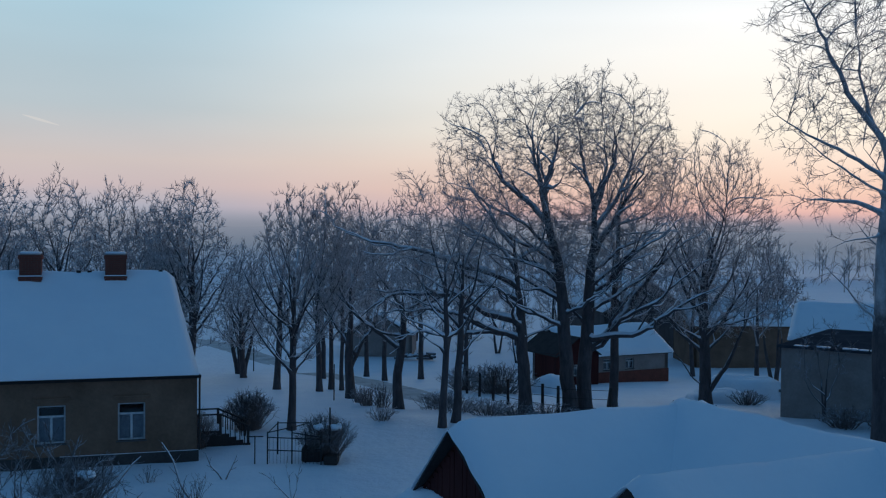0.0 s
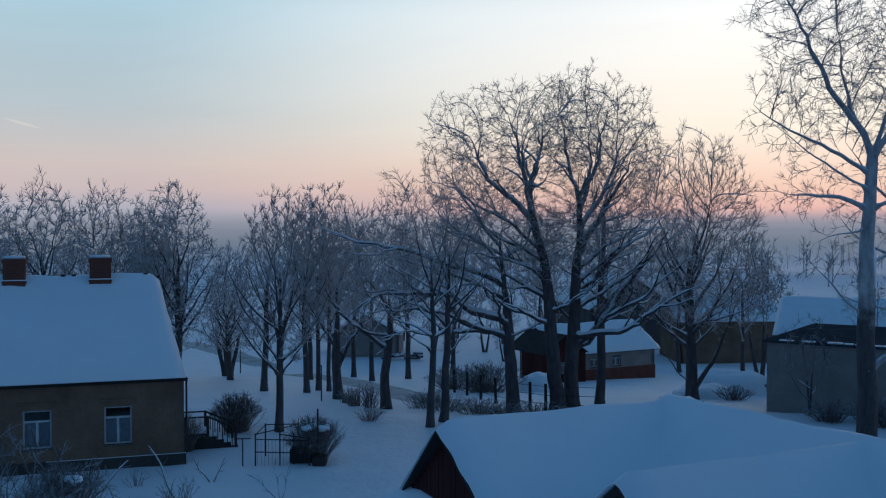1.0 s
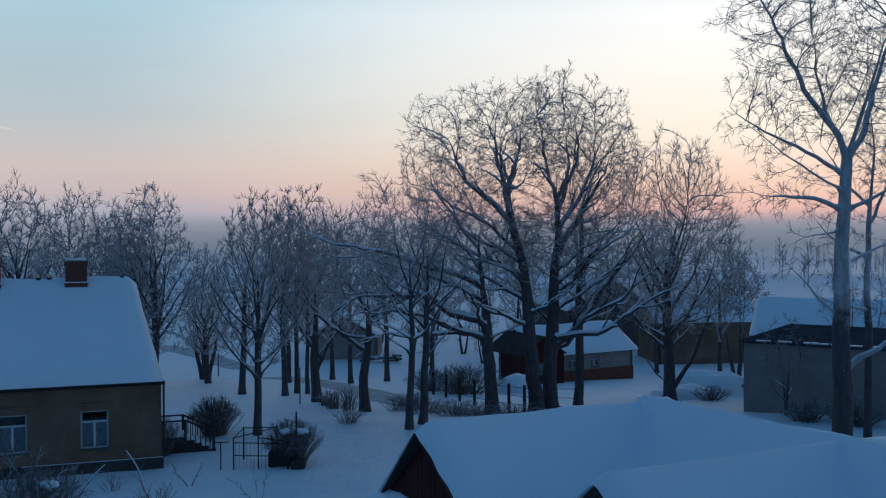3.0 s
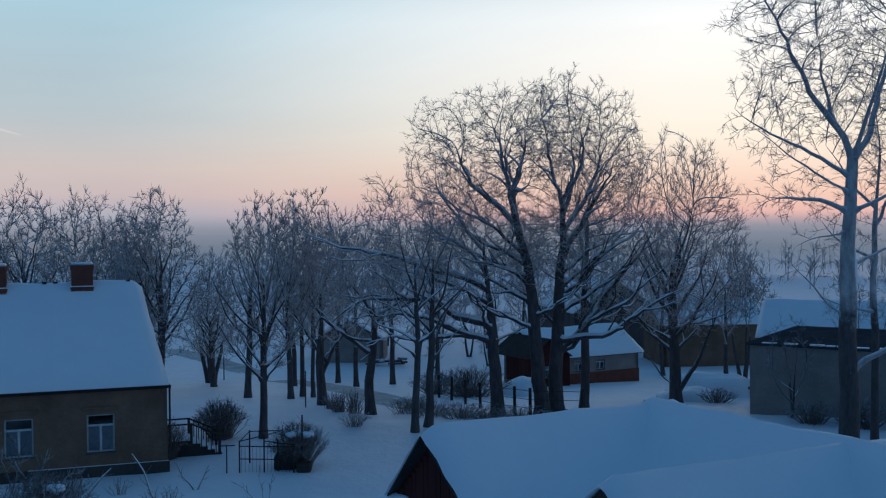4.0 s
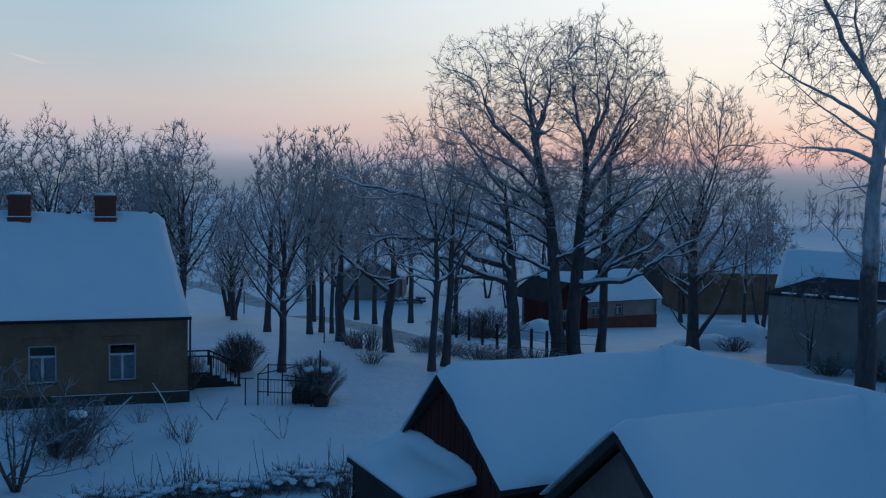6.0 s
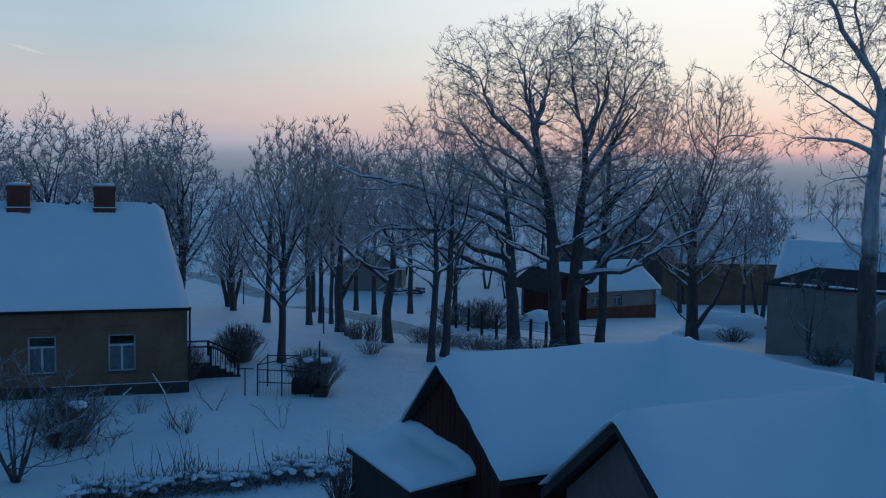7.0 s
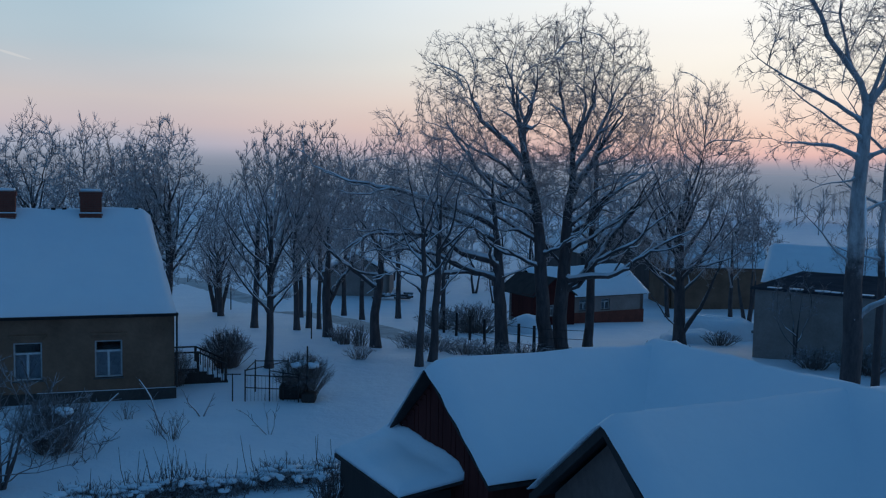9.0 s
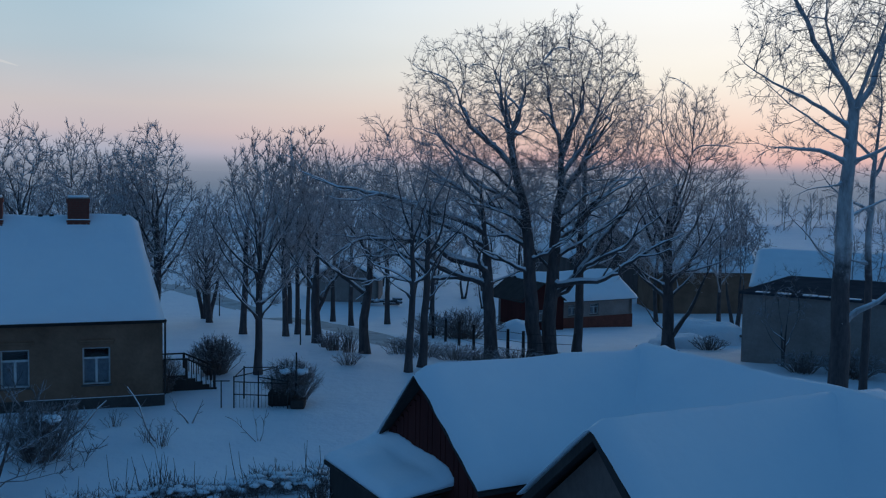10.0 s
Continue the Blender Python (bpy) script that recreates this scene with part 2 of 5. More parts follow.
def box(bm, x0, x1, y0, y1, z0, z1, bevel=0.0):
    got = bmesh.ops.create_cube(bm, size=1.0, matrix=Matrix.Translation(((x0 + x1) / 2, (y0 + y1) / 2, (z0 + z1) / 2)) @ Matrix.Diagonal((abs(x1 - x0), abs(y1 - y0), abs(z1 - z0), 1)))
    if bevel:
        edges = {e for v in got["verts"] for e in v.link_edges}
        bmesh.ops.bevel(bm, geom=list(edges), offset=bevel, segments=1, affect="EDGES")
    return bm


def boxes(*lots, bevel=0.0):
    bm = bmesh.new()
    for b in lots:
        box(bm, *b, bevel=bevel)
    return bm


def bar(bm, a, b, r, sides=6, r2=None):
    a, b = Vector(a), Vector(b)
    d = b - a
    m = Matrix.Translation((a + b) / 2) @ d.to_track_quat("Z", "Y").to_matrix().to_4x4()
    bmesh.ops.create_cone(bm, cap_ends=True, segments=sides, radius1=r, radius2=r if r2 is None else r2, depth=d.length, matrix=m)
    return bm


def tubes(lines, sides):
    """Verts and faces of tapered tubes along polylines: (points n x 3, radii n)."""
    vs, fs, base = [], [], 0
    ang = np.arange(sides) * 2 * np.pi / sides
    ca, sa = np.cos(ang)[None, :, None], np.sin(ang)[None, :, None]
    cache = {}
    for p, r in lines:
        n = len(p)
        d = np.empty_like(p)
        d[1:-1] = p[2:] - p[:-2]
        d[0], d[-1] = p[1] - p[0], p[-1] - p[-2]
        d /= np.linalg.norm(d, axis=1, keepdims=True) + 1e-9
        m = d.mean(0)
        ref = np.array((1.0, 0, 0)) if abs(m[2]) > 0.7 * np.linalg.norm(m) else np.array((0, 0, 1.0))
        u = np.cross(d, ref)
        u /= np.linalg.norm(u, axis=1, keepdims=True) + 1e-9
        w = np.cross(d, u)
        ring = p[:, None, :] + r[:, None, None] * (ca * u[:, None, :] + sa * w[:, None, :])
        vs.append(ring.reshape(-1, 3))
        if n not in cache:
            i = (np.arange(n - 1) * sides)[:, None]
            k = np.arange(sides)[None, :]
            k2 = (k + 1) % sides
            quads = np.stack([i + k, i + sides + k, i + sides + k2, i + k2], -1).reshape(-1, 4)
            cache[n] = quads
        fs.append(cache[n] + base)
        base += n * sides
    return np.concatenate(vs), np.concatenate(fs)


def quad_mesh(name, verts, quads, mat, parent=None, label="", smooth=True):
    me = bpy.data.meshes.new(name)
    me.vertices.add(len(verts))
    me.vertices.foreach_set("co", np.ascontiguousarray(verts, dtype=np.float32).ravel())
    me.loops.add(quads.size)
    me.loops.foreach_set("vertex_index", np.ascontiguousarray(quads, dtype=np.int32).ravel())
    me.polygons.add(len(quads))
    me.polygons.foreach_set("loop_start", np.arange(len(quads), dtype=np.int32) * 4)
    me.polygons.foreach_set("use_smooth", np.full(len(quads), smooth))
    me.materials.append(mat)
    me.update(calc_edges=True)
    me.validate()
    ob = new(name, me)
    if parent:
        ob.parent = parent
    if label:
        ob["label"] = label
    return ob


# ---- trees ----
def unit(v):
    return v / (np.linalg.norm(v) + 1e-9)


def heading(az, el):
    a, e = math.radians(az), math.radians(el)
    return np.array((math.cos(a) * math.cos(e), math.sin(a) * math.cos(e), math.sin(e)))


class Grower:
    """Grows a bare crown: limbs, boughs, branches and twigs, each a tapered crooked line."""

    def __init__(self, seed, crook=0.16, rise=0.05, spread=48, dense=1.0, twig=0.011, depth=4, ratio=0.5):
        self.rng = np.random.default_rng(seed)
        self.crook, self.rise, self.spread, self.dense, self.twig, self.depth, self.ratio = crook, rise, spread, dense, twig, depth, ratio
        self.lines = {0: [], 1: [], 2: [], 3: [], 4: [], 5: []}

    def line(self, start, d, length, r0, r1, level, curl=0.0, crook=None):
        n = max(3, min(20, int(length / (0.4 if level < 2 else 0.3)) + 2)) if level < 4 else 3
        step = length / (n - 1)
        p, d = [np.array(start, float)], unit(np.array(d, float))
        ck = self.crook * (1.0 if level > 1 else 0.72) if crook is None else crook
        kink = np.zeros(3)
        for i in range(n - 1):
            kink = 0.55 * kink + self.rng.normal(0, ck, 3)
            d = unit(d + np.array((0, 0, (self.rise + curl) * min(1.0, 13 / (n - 1)))))
            p.append(p[-1] + unit(d + kink) * step)
        p = np.array(p)
        f = np.linspace(0, 1, n)
        r = r0 + (r1 - r0) * f ** (1.25 if level < 2 else 0.85)
        self.lines[level].append((p, r))
        return p, r

    def sprout(self, p, r, level, length, first=0.25, count=None):
        """Branches off a line at the given level, one level further out."""
        nxt = level + 1
        if nxt > self.depth:
            return
        per = {1: 1.5, 2: 2.5, 3: 4.2, 4: 8.5, 5: 9.0}[nxt] * self.dense
        k = count or max(2, int(round(per * length * (1 - first) * self.rng.uniform(0.85, 1.15))))
        n = len(p)
        phase = self.rng.uniform(0, 6.28)
        for i in range(k):
            f = first + (1 - first) * (i + self.rng.uniform(0.1, 0.9)) / k
            j = min(n - 2, int(f * (n - 1)))
            t = f * (n - 1) - j
            at = p[j] * (1 - t) + p[j + 1] * t
            rr = r[j] * (1 - t) + r[j + 1] * t
            d = unit(p[j + 1] - p[j])
            side = unit(np.cross(d, np.array((0.3, 0.2, 1.0)) if abs(d[2]) < 0.9 else np.array((1.0, 0, 0))))
            oth = np.cross(d, side)
            phase += 2.4 + self.rng.normal(0, 0.3)
            out = math.cos(phase) * side + math.sin(phase) * oth
            a = math.radians(self.spread + self.rng.normal(0, 10)) * (1 - 0.3 * f)
            nd = unit(d * math.cos(a) + out * math.sin(a))
            ln = length * {1: 0.5, 2: 0.46, 3: 0.44, 4: 0.46, 5: 0.5}[nxt] * self.ratio * 2 * (1.15 - 0.55 * f) * self.rng.uniform(0.6, 1.2)
            ln = max(ln, 0.24)
            r0 = max(self.twig * (1.4 if nxt < self.depth else 1.0), min(rr * 0.7, 0.016 * ln + 0.006))
            if nxt == self.depth:
                ln = min(ln, 0.45)
            q, qr = self.line(at, nd, ln, r0, self.twig * 0.7, nxt)
            self.sprout(q, qr, nxt, ln, 0.2)


PIPE = 2.15


def fill_crown(nodes, parents, blobs, count, step, kill, rise, rng, jitter=0.25, drive=0.5):
    """Lets branches grow from the given nodes towards points scattered through the crown's room."""
    share = np.array([bx * by * bz for _, (bx, by, bz) in blobs])
    share = share / share.sum()
    goals = []
    for (c, r), s in zip(blobs, share):
        k = max(4, int(count * s))
        v = rng.normal(0, 1, (k, 3))
        v /= np.linalg.norm(v, axis=1, keepdims=True)
        v *= rng.uniform(0, 1, (k, 1)) ** 0.36
        lump = 1 + 0.16 * np.sin(v[:, :1] * 7 + c[0]) * np.cos(v[:, 2:] * 6 + c[2])
        goals.append(v * lump * np.array(r) + np.array(c))
    goals = np.concatenate(goals)
    par = list(parents)
    kids = np.zeros(60000, int)
    P = np.array([np.array(p) for p in nodes])
    d2 = ((goals[:, None, :] - P[None]) ** 2).sum(-1)
    near, best = d2.argmin(1), d2.min(1)
    alive = np.ones(len(goals), bool)
    way = np.zeros_like(P)
    way[:, 2] = 1
    for k, q in enumerate(par):
        if q >= 0:
            way[k] = unit(P[k] - P[q])
    for _ in range(120):
        alive &= best > kill * kill
        idx = np.nonzero(alive)[0]
        if not len(idx) or len(P) > 7000:
            break
        pull = goals[idx] - P[near[idx]]
        pull /= np.linalg.norm(pull, axis=1, keepdims=True) + 1e-9
        who, inv = np.unique(near[idx], return_inverse=True)
        tot = np.zeros((len(who), 3))
        np.add.at(tot, inv, pull)
        tot /= np.linalg.norm(tot, axis=1, keepdims=True) + 1e-9
        tot += rng.normal(0, jitter, tot.shape) + np.array((0, 0, rise)) + drive * way[who]
        tot /= np.linalg.norm(tot, axis=1, keepdims=True) + 1e-9
        full = kids[who] >= 3
        alive[idx[full[inv]]] = False
        who, tot = who[~full], tot[~full]
        if not len(who):
            continue
        fresh = P[who] + tot * step * rng.uniform(0.75, 1.25, (len(who), 1))
        kids[who] += 1
        base = len(P)
        P = np.concatenate([P, fresh])
        way = np.concatenate([way, tot])
        par += list(who)
        left = np.nonzero(alive)[0]
        if len(left):
            dd = ((goals[left][:, None, :] - fresh[None]) ** 2).sum(-1)
            m = dd.min(1)
            better = m < best[left]
            near[left[better]] = base + dd.argmin(1)[better]
            best[left[better]] = m[better]
    return P, np.array(par)


def tube_batch(P, R, sides):
    """Verts and quads of many tubes at once: P is m x n x 3, R is m x n."""
    m, n, _ = P.shape
    d = np.empty_like(P)
    d[:, 1:-1] = P[:, 2:] - P[:, :-2]
    d[:, 0], d[:, -1] = P[:, 1] - P[:, 0], P[:, -1] - P[:, -2]
    d /= np.linalg.norm(d, axis=2, keepdims=True) + 1e-9
    ref = np.where(np.abs(d.mean(1)[:, 2:3]) > 0.7, np.array((1.0, 0, 0)), np.array((0, 0, 1.0)))
    u = np.cross(d, ref[:, None, :])
    u /= np.linalg.norm(u, axis=2, keepdims=True) + 1e-9
    w = np.cross(d, u)
    ang = np.arange(sides) * 2 * np.pi / sides
    ring = P[:, :, None, :] + R[:, :, None, None] * (np.cos(ang)[:, None] * u[:, :, None, :] + np.sin(ang)[:, None] * w[:, :, None, :])
    i = (np.arange(n - 1) * sides)[:, None]
    k = np.arange(sides)[None, :]
    k2 = (k + 1) % sides
    one = np.stack([i + k, i + sides + k, i + sides + k2, i + k2], -1).reshape(-1, 4)
    quads = one[None] + (np.arange(m) * n * sides)[:, None, None]
    return ring.reshape(-1, 3), quads.reshape(-1, 4)


def norm_rows(v):
    return v / (np.linalg.norm(v, axis=-1, keepdims=True) + 1e-9)


def turned(d, angle, rng):
    """Each direction turned away from itself by the given angle, to a random side."""
    out = rng.normal(0, 1, d.shape)
    out = norm_rows(out - d * (out * d).sum(1, keepdims=True))
    return d * np.cos(angle)[:, None] + out * np.sin(angle)[:, None]


def spray(base, way, rng, per, length, rise, open_angle, crook, r0, r1):
    """Side shoots from each base: bent lines of three points."""
    b = np.repeat(base, per, 0)
    d = np.repeat(way, per, 0)
    m = len(b)
    b = b - d * rng.uniform(0, 0.35, (m, 1)) * length
    d = turned(d, np.radians(rng.normal(open_angle, 13, m)), rng)
    d = norm_rows(d + np.array((0, 0, rise)))
    ln = length * rng.uniform(0.45, 1.25, m)
    pts = [b]
    for _ in range(2):
        d = norm_rows(d + rng.normal(0, crook, (m, 3)) + np.array((0, 0, rise * 0.4)))
        pts.append(pts[-1] + d * (ln / 2)[:, None])
    return np.stack(pts, 1), np.tile(np.linspace(r0, r1, 3), (m, 1))


def shoots_along(P, rng, per, length, rise, open_angle, r0, r1):
    """Straight twigs set along three-point shoots, one of them at the tip."""
    m = len(P)
    who = np.repeat(np.arange(m), per)
    f = rng.uniform(0.25, 2.0, m * per)
    f[::per] = 1.999
    j = np.minimum(f.astype(int), 1)
    t = (f - j)[:, None]
    a, b = P[who, j], P[who, j + 1]
    s = a * (1 - t) + b * t
    d = turned(norm_rows(b - a), np.radians(rng.normal(open_angle, 14, len(s)) * np.where(f > 1.95, 0.4, 1.0)), rng)
    d = norm_rows(d + np.array((0, 0, rise)))
    e = s + d * (length * rng.uniform(0.45, 1.25, len(s)) * (1.15 - 0.2 * f))[:, None]
    return np.stack([s, e], 1), np.tile(np.array((r0, r1)), (len(s), 1))


def tree(name, x, y, height, radius, label, limbs=(), blobs=(), seed=1, lean=(0, 0), fork=0.65, count=1200, step=0.32, kill=0.42, rise=0.06,
         crook=0.16, per=2, shoot=0.35, twigs=4, twig=0.005, twig_len=0.15, group="", stems=1, splay=0.12, z=0.0, twig_mat=None, limb_mat=None, fine_mat=None, bark=None, gnarl=0,
         category="tree", jitter=0.17, tip=0.0085, drive=0.55, angle=52, fan=0, fan_low=0.2, ridge=1.0):
    """A bare tree. limbs: (height, azimuth, elevation, length, curl, radius) of the ones that stand out; blobs: (centre, radii) of the room that the crown fills."""
    g = Grower(seed, crook, 0.03)
    rng = g.rng
    root = thing(name, pose(x, y, z), label, category, group)
    nodes, parents, given = [], [], []
    strands = []
    for s in range(stems):
        a = 6.283 * s / max(1, stems) + seed
        out = np.array((math.cos(a), math.sin(a), 0))
        d = unit(np.array((lean[0], lean[1], 1.0)) + (out * splay if stems > 1 else 0))
        top = height * fork * (1 if s == 0 else rng.uniform(0.85, 1.0))
        n = max(8, int(top / 0.6))
        p = [out * (radius * 1.1 if stems > 1 else 0) - np.array((0, 0, 0.15))]
        kink = np.zeros(3)
        for i in range(n):
            kink = 0.5 * kink + rng.normal(0, crook * 0.28, 3)
            p.append(p[-1] + unit(d + kink) * top / n)
        p = np.array(p)
        f = np.linspace(0, 1, n + 1)
        r = radius * (1 - 0.45 * f)
        r[0] *= 1.35
        r[1] *= 1.08
        first = len(nodes)
        nodes += list(p)
        parents += [-1] + list(range(first, first + n))
        given += list(r)
        strands.append(("trunk", list(range(first, first + n + 1))))
        if s == 0:
            own = list(limbs)
            for k in range(fan):
                f = (k + 0.5) / fan
                own.append((height * (fan_low + (fork - fan_low) * 0.95 * f), 137.5 * k + 40 * seed, 36 + 32 * f + rng.normal(0, 4), height * (0.36 - 0.08 * f) * rng.uniform(0.85, 1.1), 0.03, radius * (0.34 - 0.08 * f)))
            for h, az, el, ln, cu, lr in own:
                j = min(n, max(1, int(round(h / top * n))))
                lp, lrad = g.line(p[j], heading(az, el), ln, lr, lr * 0.1, 1, cu, crook * 0.85)
                at = len(nodes)
                nodes += list(lp[1:])
                parents += [first + j] + list(range(at, at + len(lp) - 2))
                given += list(lrad[1:])
                limb_at = [first + j] + list(range(at, at + len(lp) - 1))
                strands.append(("limb", limb_at))
                for k in range(gnarl if lr > 0.075 else 0):
                    i = int(len(lp) * (0.2 + 0.7 * (k + rng.uniform(0, 0.8)) / gnarl))
                    i = min(max(i, 1), len(lp) - 2)
                    d = unit(lp[i + 1] - lp[i])
                    side = unit(np.cross(d, (0, 0, 1.0))) * (1 if k % 2 else -1)
                    nd = unit(d * 0.8 + side * rng.uniform(0.2, 0.7) + np.array((0, 0, rng.uniform(-0.25, 0.75))))
                    sp, sr = g.line(lp[i], nd, ln * rng.uniform(0.22, 0.42), min(lrad[i] * 0.62, 0.075), 0.012, 1, -0.02, crook * 1.5)
                    at2 = len(nodes)
                    nodes += list(sp[1:])
                    parents += [limb_at[i]] + list(range(at2, at2 + len(sp) - 2))
                    given += list(sr[1:])
                    strands.append(("limb", [limb_at[i]] + list(range(at2, at2 + len(sp) - 1))))
    fixed = len(nodes)
    if not blobs:
        blobs = [((lean[0] * height * 0.6, 0, height * 0.64), (height * 0.23, height * 0.22, height * 0.36))]
    P, par = fill_crown(nodes, parents, blobs, count, step, kill, rise, rng, jitter, drive)
    N = len(P)
    nk = np.bincount(par[par >= 0], minlength=N)
    area = np.zeros(N)
    for k in range(N - 1, -1, -1):
        if area[k] == 0:
            area[k] = tip ** PIPE
        if par[k] >= 0:
            area[par[k]] += area[k]
    rad = area ** (1 / PIPE)
    given = np.array(given)
    pipe = np.minimum(given, np.maximum(rad[:fixed] * 1.25, 0.02))
    low = np.clip((np.array(nodes)[:, 2] - 0.30 * height) / (0.2 * height), 0, 1)
    kept = given * (1 - low) + pipe * low
    for kind, c in strands:
        if kind == "limb":
            kept[c[1:]] = np.maximum(given[c[1:]], pipe[c[1:]])
    rad[:fixed] = kept
    main = np.full(N, -1)
    for k in range(fixed, N):
        q = par[k]
        if q >= fixed and (main[q] < 0 or rad[k] > rad[main[q]]):
            main[q] = k
    # ease the sharpest kinks out of the grown branches
    bent = np.nonzero((np.arange(N) >= fixed) & (main >= 0))[0]
    for _ in range(2):
        P[bent] = 0.5 * P[bent] + 0.25 * (P[par[bent]] + P[main[bent]])
    chains = []
    for k in range(fixed, N):
        q = par[k]
        if q >= fixed and main[q] == k:
            continue
        c = [q, k]
        while main[c[-1]] >= 0:
            c.append(main[c[-1]])
        chains.append(c)
    heavy = []
    for kind, c in strands:
        v, q = tubes([(P[c], rad[c])], 10 if kind == "trunk" else 7)
        # Low limbs keep the dark bark, higher ones the frost-and-haze tone.
        dark = kind == "trunk" or (not limb_mat and P[c[0]][2] < 0.5 * height)
        quad_mesh(kind, v, q, (bark or BARK) if dark else limb_mat or LIMB, root)
        if kind == "limb":
            heavy.append((P[c], rad[c]))
    thick, thin = [], []
    for c in chains:
        r = rad[c].copy()
        r[0] = min(r[0], r[1] * 1.15)
        if r[1] > 0.06:
            v, q = tubes([(P[c], r)], 6)
            quad_mesh("limb", v, q, limb_mat or LIMB, root)
            heavy.append((P[c], r))
        elif r[1] > 0.02:
            thick.append((P[c], r))
            if r[1] > 0.024:
                heavy.append((P[c], r))
        else:
            thin.append((P[c], r))
    # ridges of snow along whatever lies flat enough to hold them
    ridges = []
    for p, r in heavy:
        seg = norm_rows(np.gradient(p, axis=0))
        hold = np.clip((0.86 - np.abs(seg[:, 2])) / 0.3, 0, 1)
        if hold.max() > 0.2:
            rr = ridge * (0.88 * r + 0.013) * hold * rng.uniform(0.7, 1.15, len(r))
            ridges.append((p + np.stack([0 * r, 0 * r, 0.62 * r * hold + 0.008], 1), np.maximum(rr, 0.002)))
    if ridges and ridge:
        v, q = tubes(ridges, 5)
        tagged(quad_mesh("limb_snow", v, q, LIMB_SNOW, root, "ridges of snow lying along the limbs"), kind="stuff")
    if thick:
        v, q = tubes(thick, 5)
        tagged(quad_mesh("branchwork", v, q, limb_mat or LIMB, root, "snow-lined branches"), kind="stuff")
    small = np.nonzero((rad < 0.045) & (np.arange(N) >= fixed))[0]
    way = norm_rows(P[small] - P[par[small]])
    S, SR = spray(P[small], way, rng, per, shoot, rise + 0.04, angle, crook, twig * 1.6, twig)
    ends = np.nonzero((nk == 0) & (np.arange(N) >= fixed))[0]
    if len(ends):
        T, TR = spray(P[ends], norm_rows(P[ends] - P[par[ends]]), rng, 2, shoot * 0.9, rise + 0.04, angle * 0.6, crook, twig * 1.6, twig)
        S, SR = np.concatenate([S, T]), np.concatenate([SR, TR])
    W, WR = shoots_along(S, rng, twigs, twig_len, rise + 0.05, angle, twig, twig * 0.6)
    v, q = tube_batch(S, SR, 3)
    if thin:
        v2, q2 = tubes(thin, 3)
        v, q = np.concatenate([v, v2]), np.concatenate([q, q2 + len(v)])
    tagged(quad_mesh("small_branchwork", v, q, fine_mat or RIMED, root, "fine branches edged with snow"), kind="stuff")
    v, q = tube_batch(W, WR, 3)
    tagged(quad_mesh("crown", v, q, twig_mat or FROST, root, "twigs white with hoarfrost"), kind="stuff")
    return root


# ---- ground ----
def ground_z(x, y):
    d = math.hypot(x, y)
    z = 0.10 * noise.noise(Vector((x * 0.12, y * 0.12, 0.3))) + 0.06 * noise.noise(Vector((x * 0.55, y * 0.55, 4.0)))
    z -= 4.2 * min(1.0, max(0.0, (y - 44) / 42))
    if d > 110:
        z += min(1.0, (d - 110) / 200) * 1.2 * noise.noise(Vector((x * 0.006, y * 0.006, 9.0)))
    return z


def build_ground():
    rings = [0.0] + [4 + i * 1.0 for i in range(66)] + [72 * 1.09 ** i for i in range(46)]
    seg = 220
    vs, fs = [(0, 0, ground_z(0, 0))], []
    for r in rings[1:]:
        for k in range(seg):
            a = 2 * math.pi * k / seg
            x, y = r * math.cos(a), r * math.sin(a)
            vs.append((x, y, ground_z(x, y)))
    for k in range(seg):
        fs.append((0, 1 + k, 1 + (k + 1) % seg))
    for i in range(len(rings) - 2):
        b0, b1 = 1 + i * seg, 1 + (i + 1) * seg
        for k in range(seg):
            k2 = (k + 1) % seg
            fs.append((b0 + k, b1 + k, b1 + k2, b0 + k2))
    tagged(link_mesh("ground", vs, fs, SNOW, None, "", True), "deep undisturbed snow over gardens and fields", "ground", kind="structure")


build_ground()


def ribbon(name, centre, width, mat, label, lift=0.02):
    """A lane along a smooth bent line."""
    pts = []
    for i in range(len(centre) - 1):
        a, b = Vector(centre[i]), Vector(centre[i + 1])
        for k in range(12):
            pts.append(a.lerp(b, k / 12))
    pts.append(Vector(centre[-1]))
    for _ in range(40):
        pts = [pts[0]] + [(pts[i - 1] + pts[i] * 2 + pts[i + 1]) / 4 for i in range(1, len(pts) - 1)] + [pts[-1]]
    vs, fs = [], []
    cols = 9
    for i, p in enumerate(pts):
        d = (pts[min(i + 1, len(pts) - 1)] - pts[max(i - 1, 0)]).normalized()
        s = Vector((d.y, -d.x))
        for c in range(cols):
            u = c / (cols - 1) * 2 - 1
            q = p + s * u * (width / 2 + 0.15 * noise.noise(Vector((p.x, p.y, c))))
            rut = 0.03 * (abs(abs(u) - 0.45) < 0.2)
            vs.append((q.x, q.y, ground_z(q.x, q.y) + lift + 0.03 - rut - 0.06 * (abs(u) > 0.95)))
    for i in range(len(pts) - 1):
        for c in range(cols - 1):
            a = i * cols + c
            fs.append((a, a + 1, a + cols + 1, a + cols))
    return tagged(link_mesh(name, vs, fs, mat, None, "", True), label, "road", kind="structure")


ribbon("road", [(-60, 150), (-27, 110), (-20.5, 101), (-13, 88), (-7.1, 78.5), (-2.5, 62.5), (0.6, 51.5), (5, 45), (14, 37)], 2.8, ROADTOP, "narrow country road with trodden, dirt-stained snow")


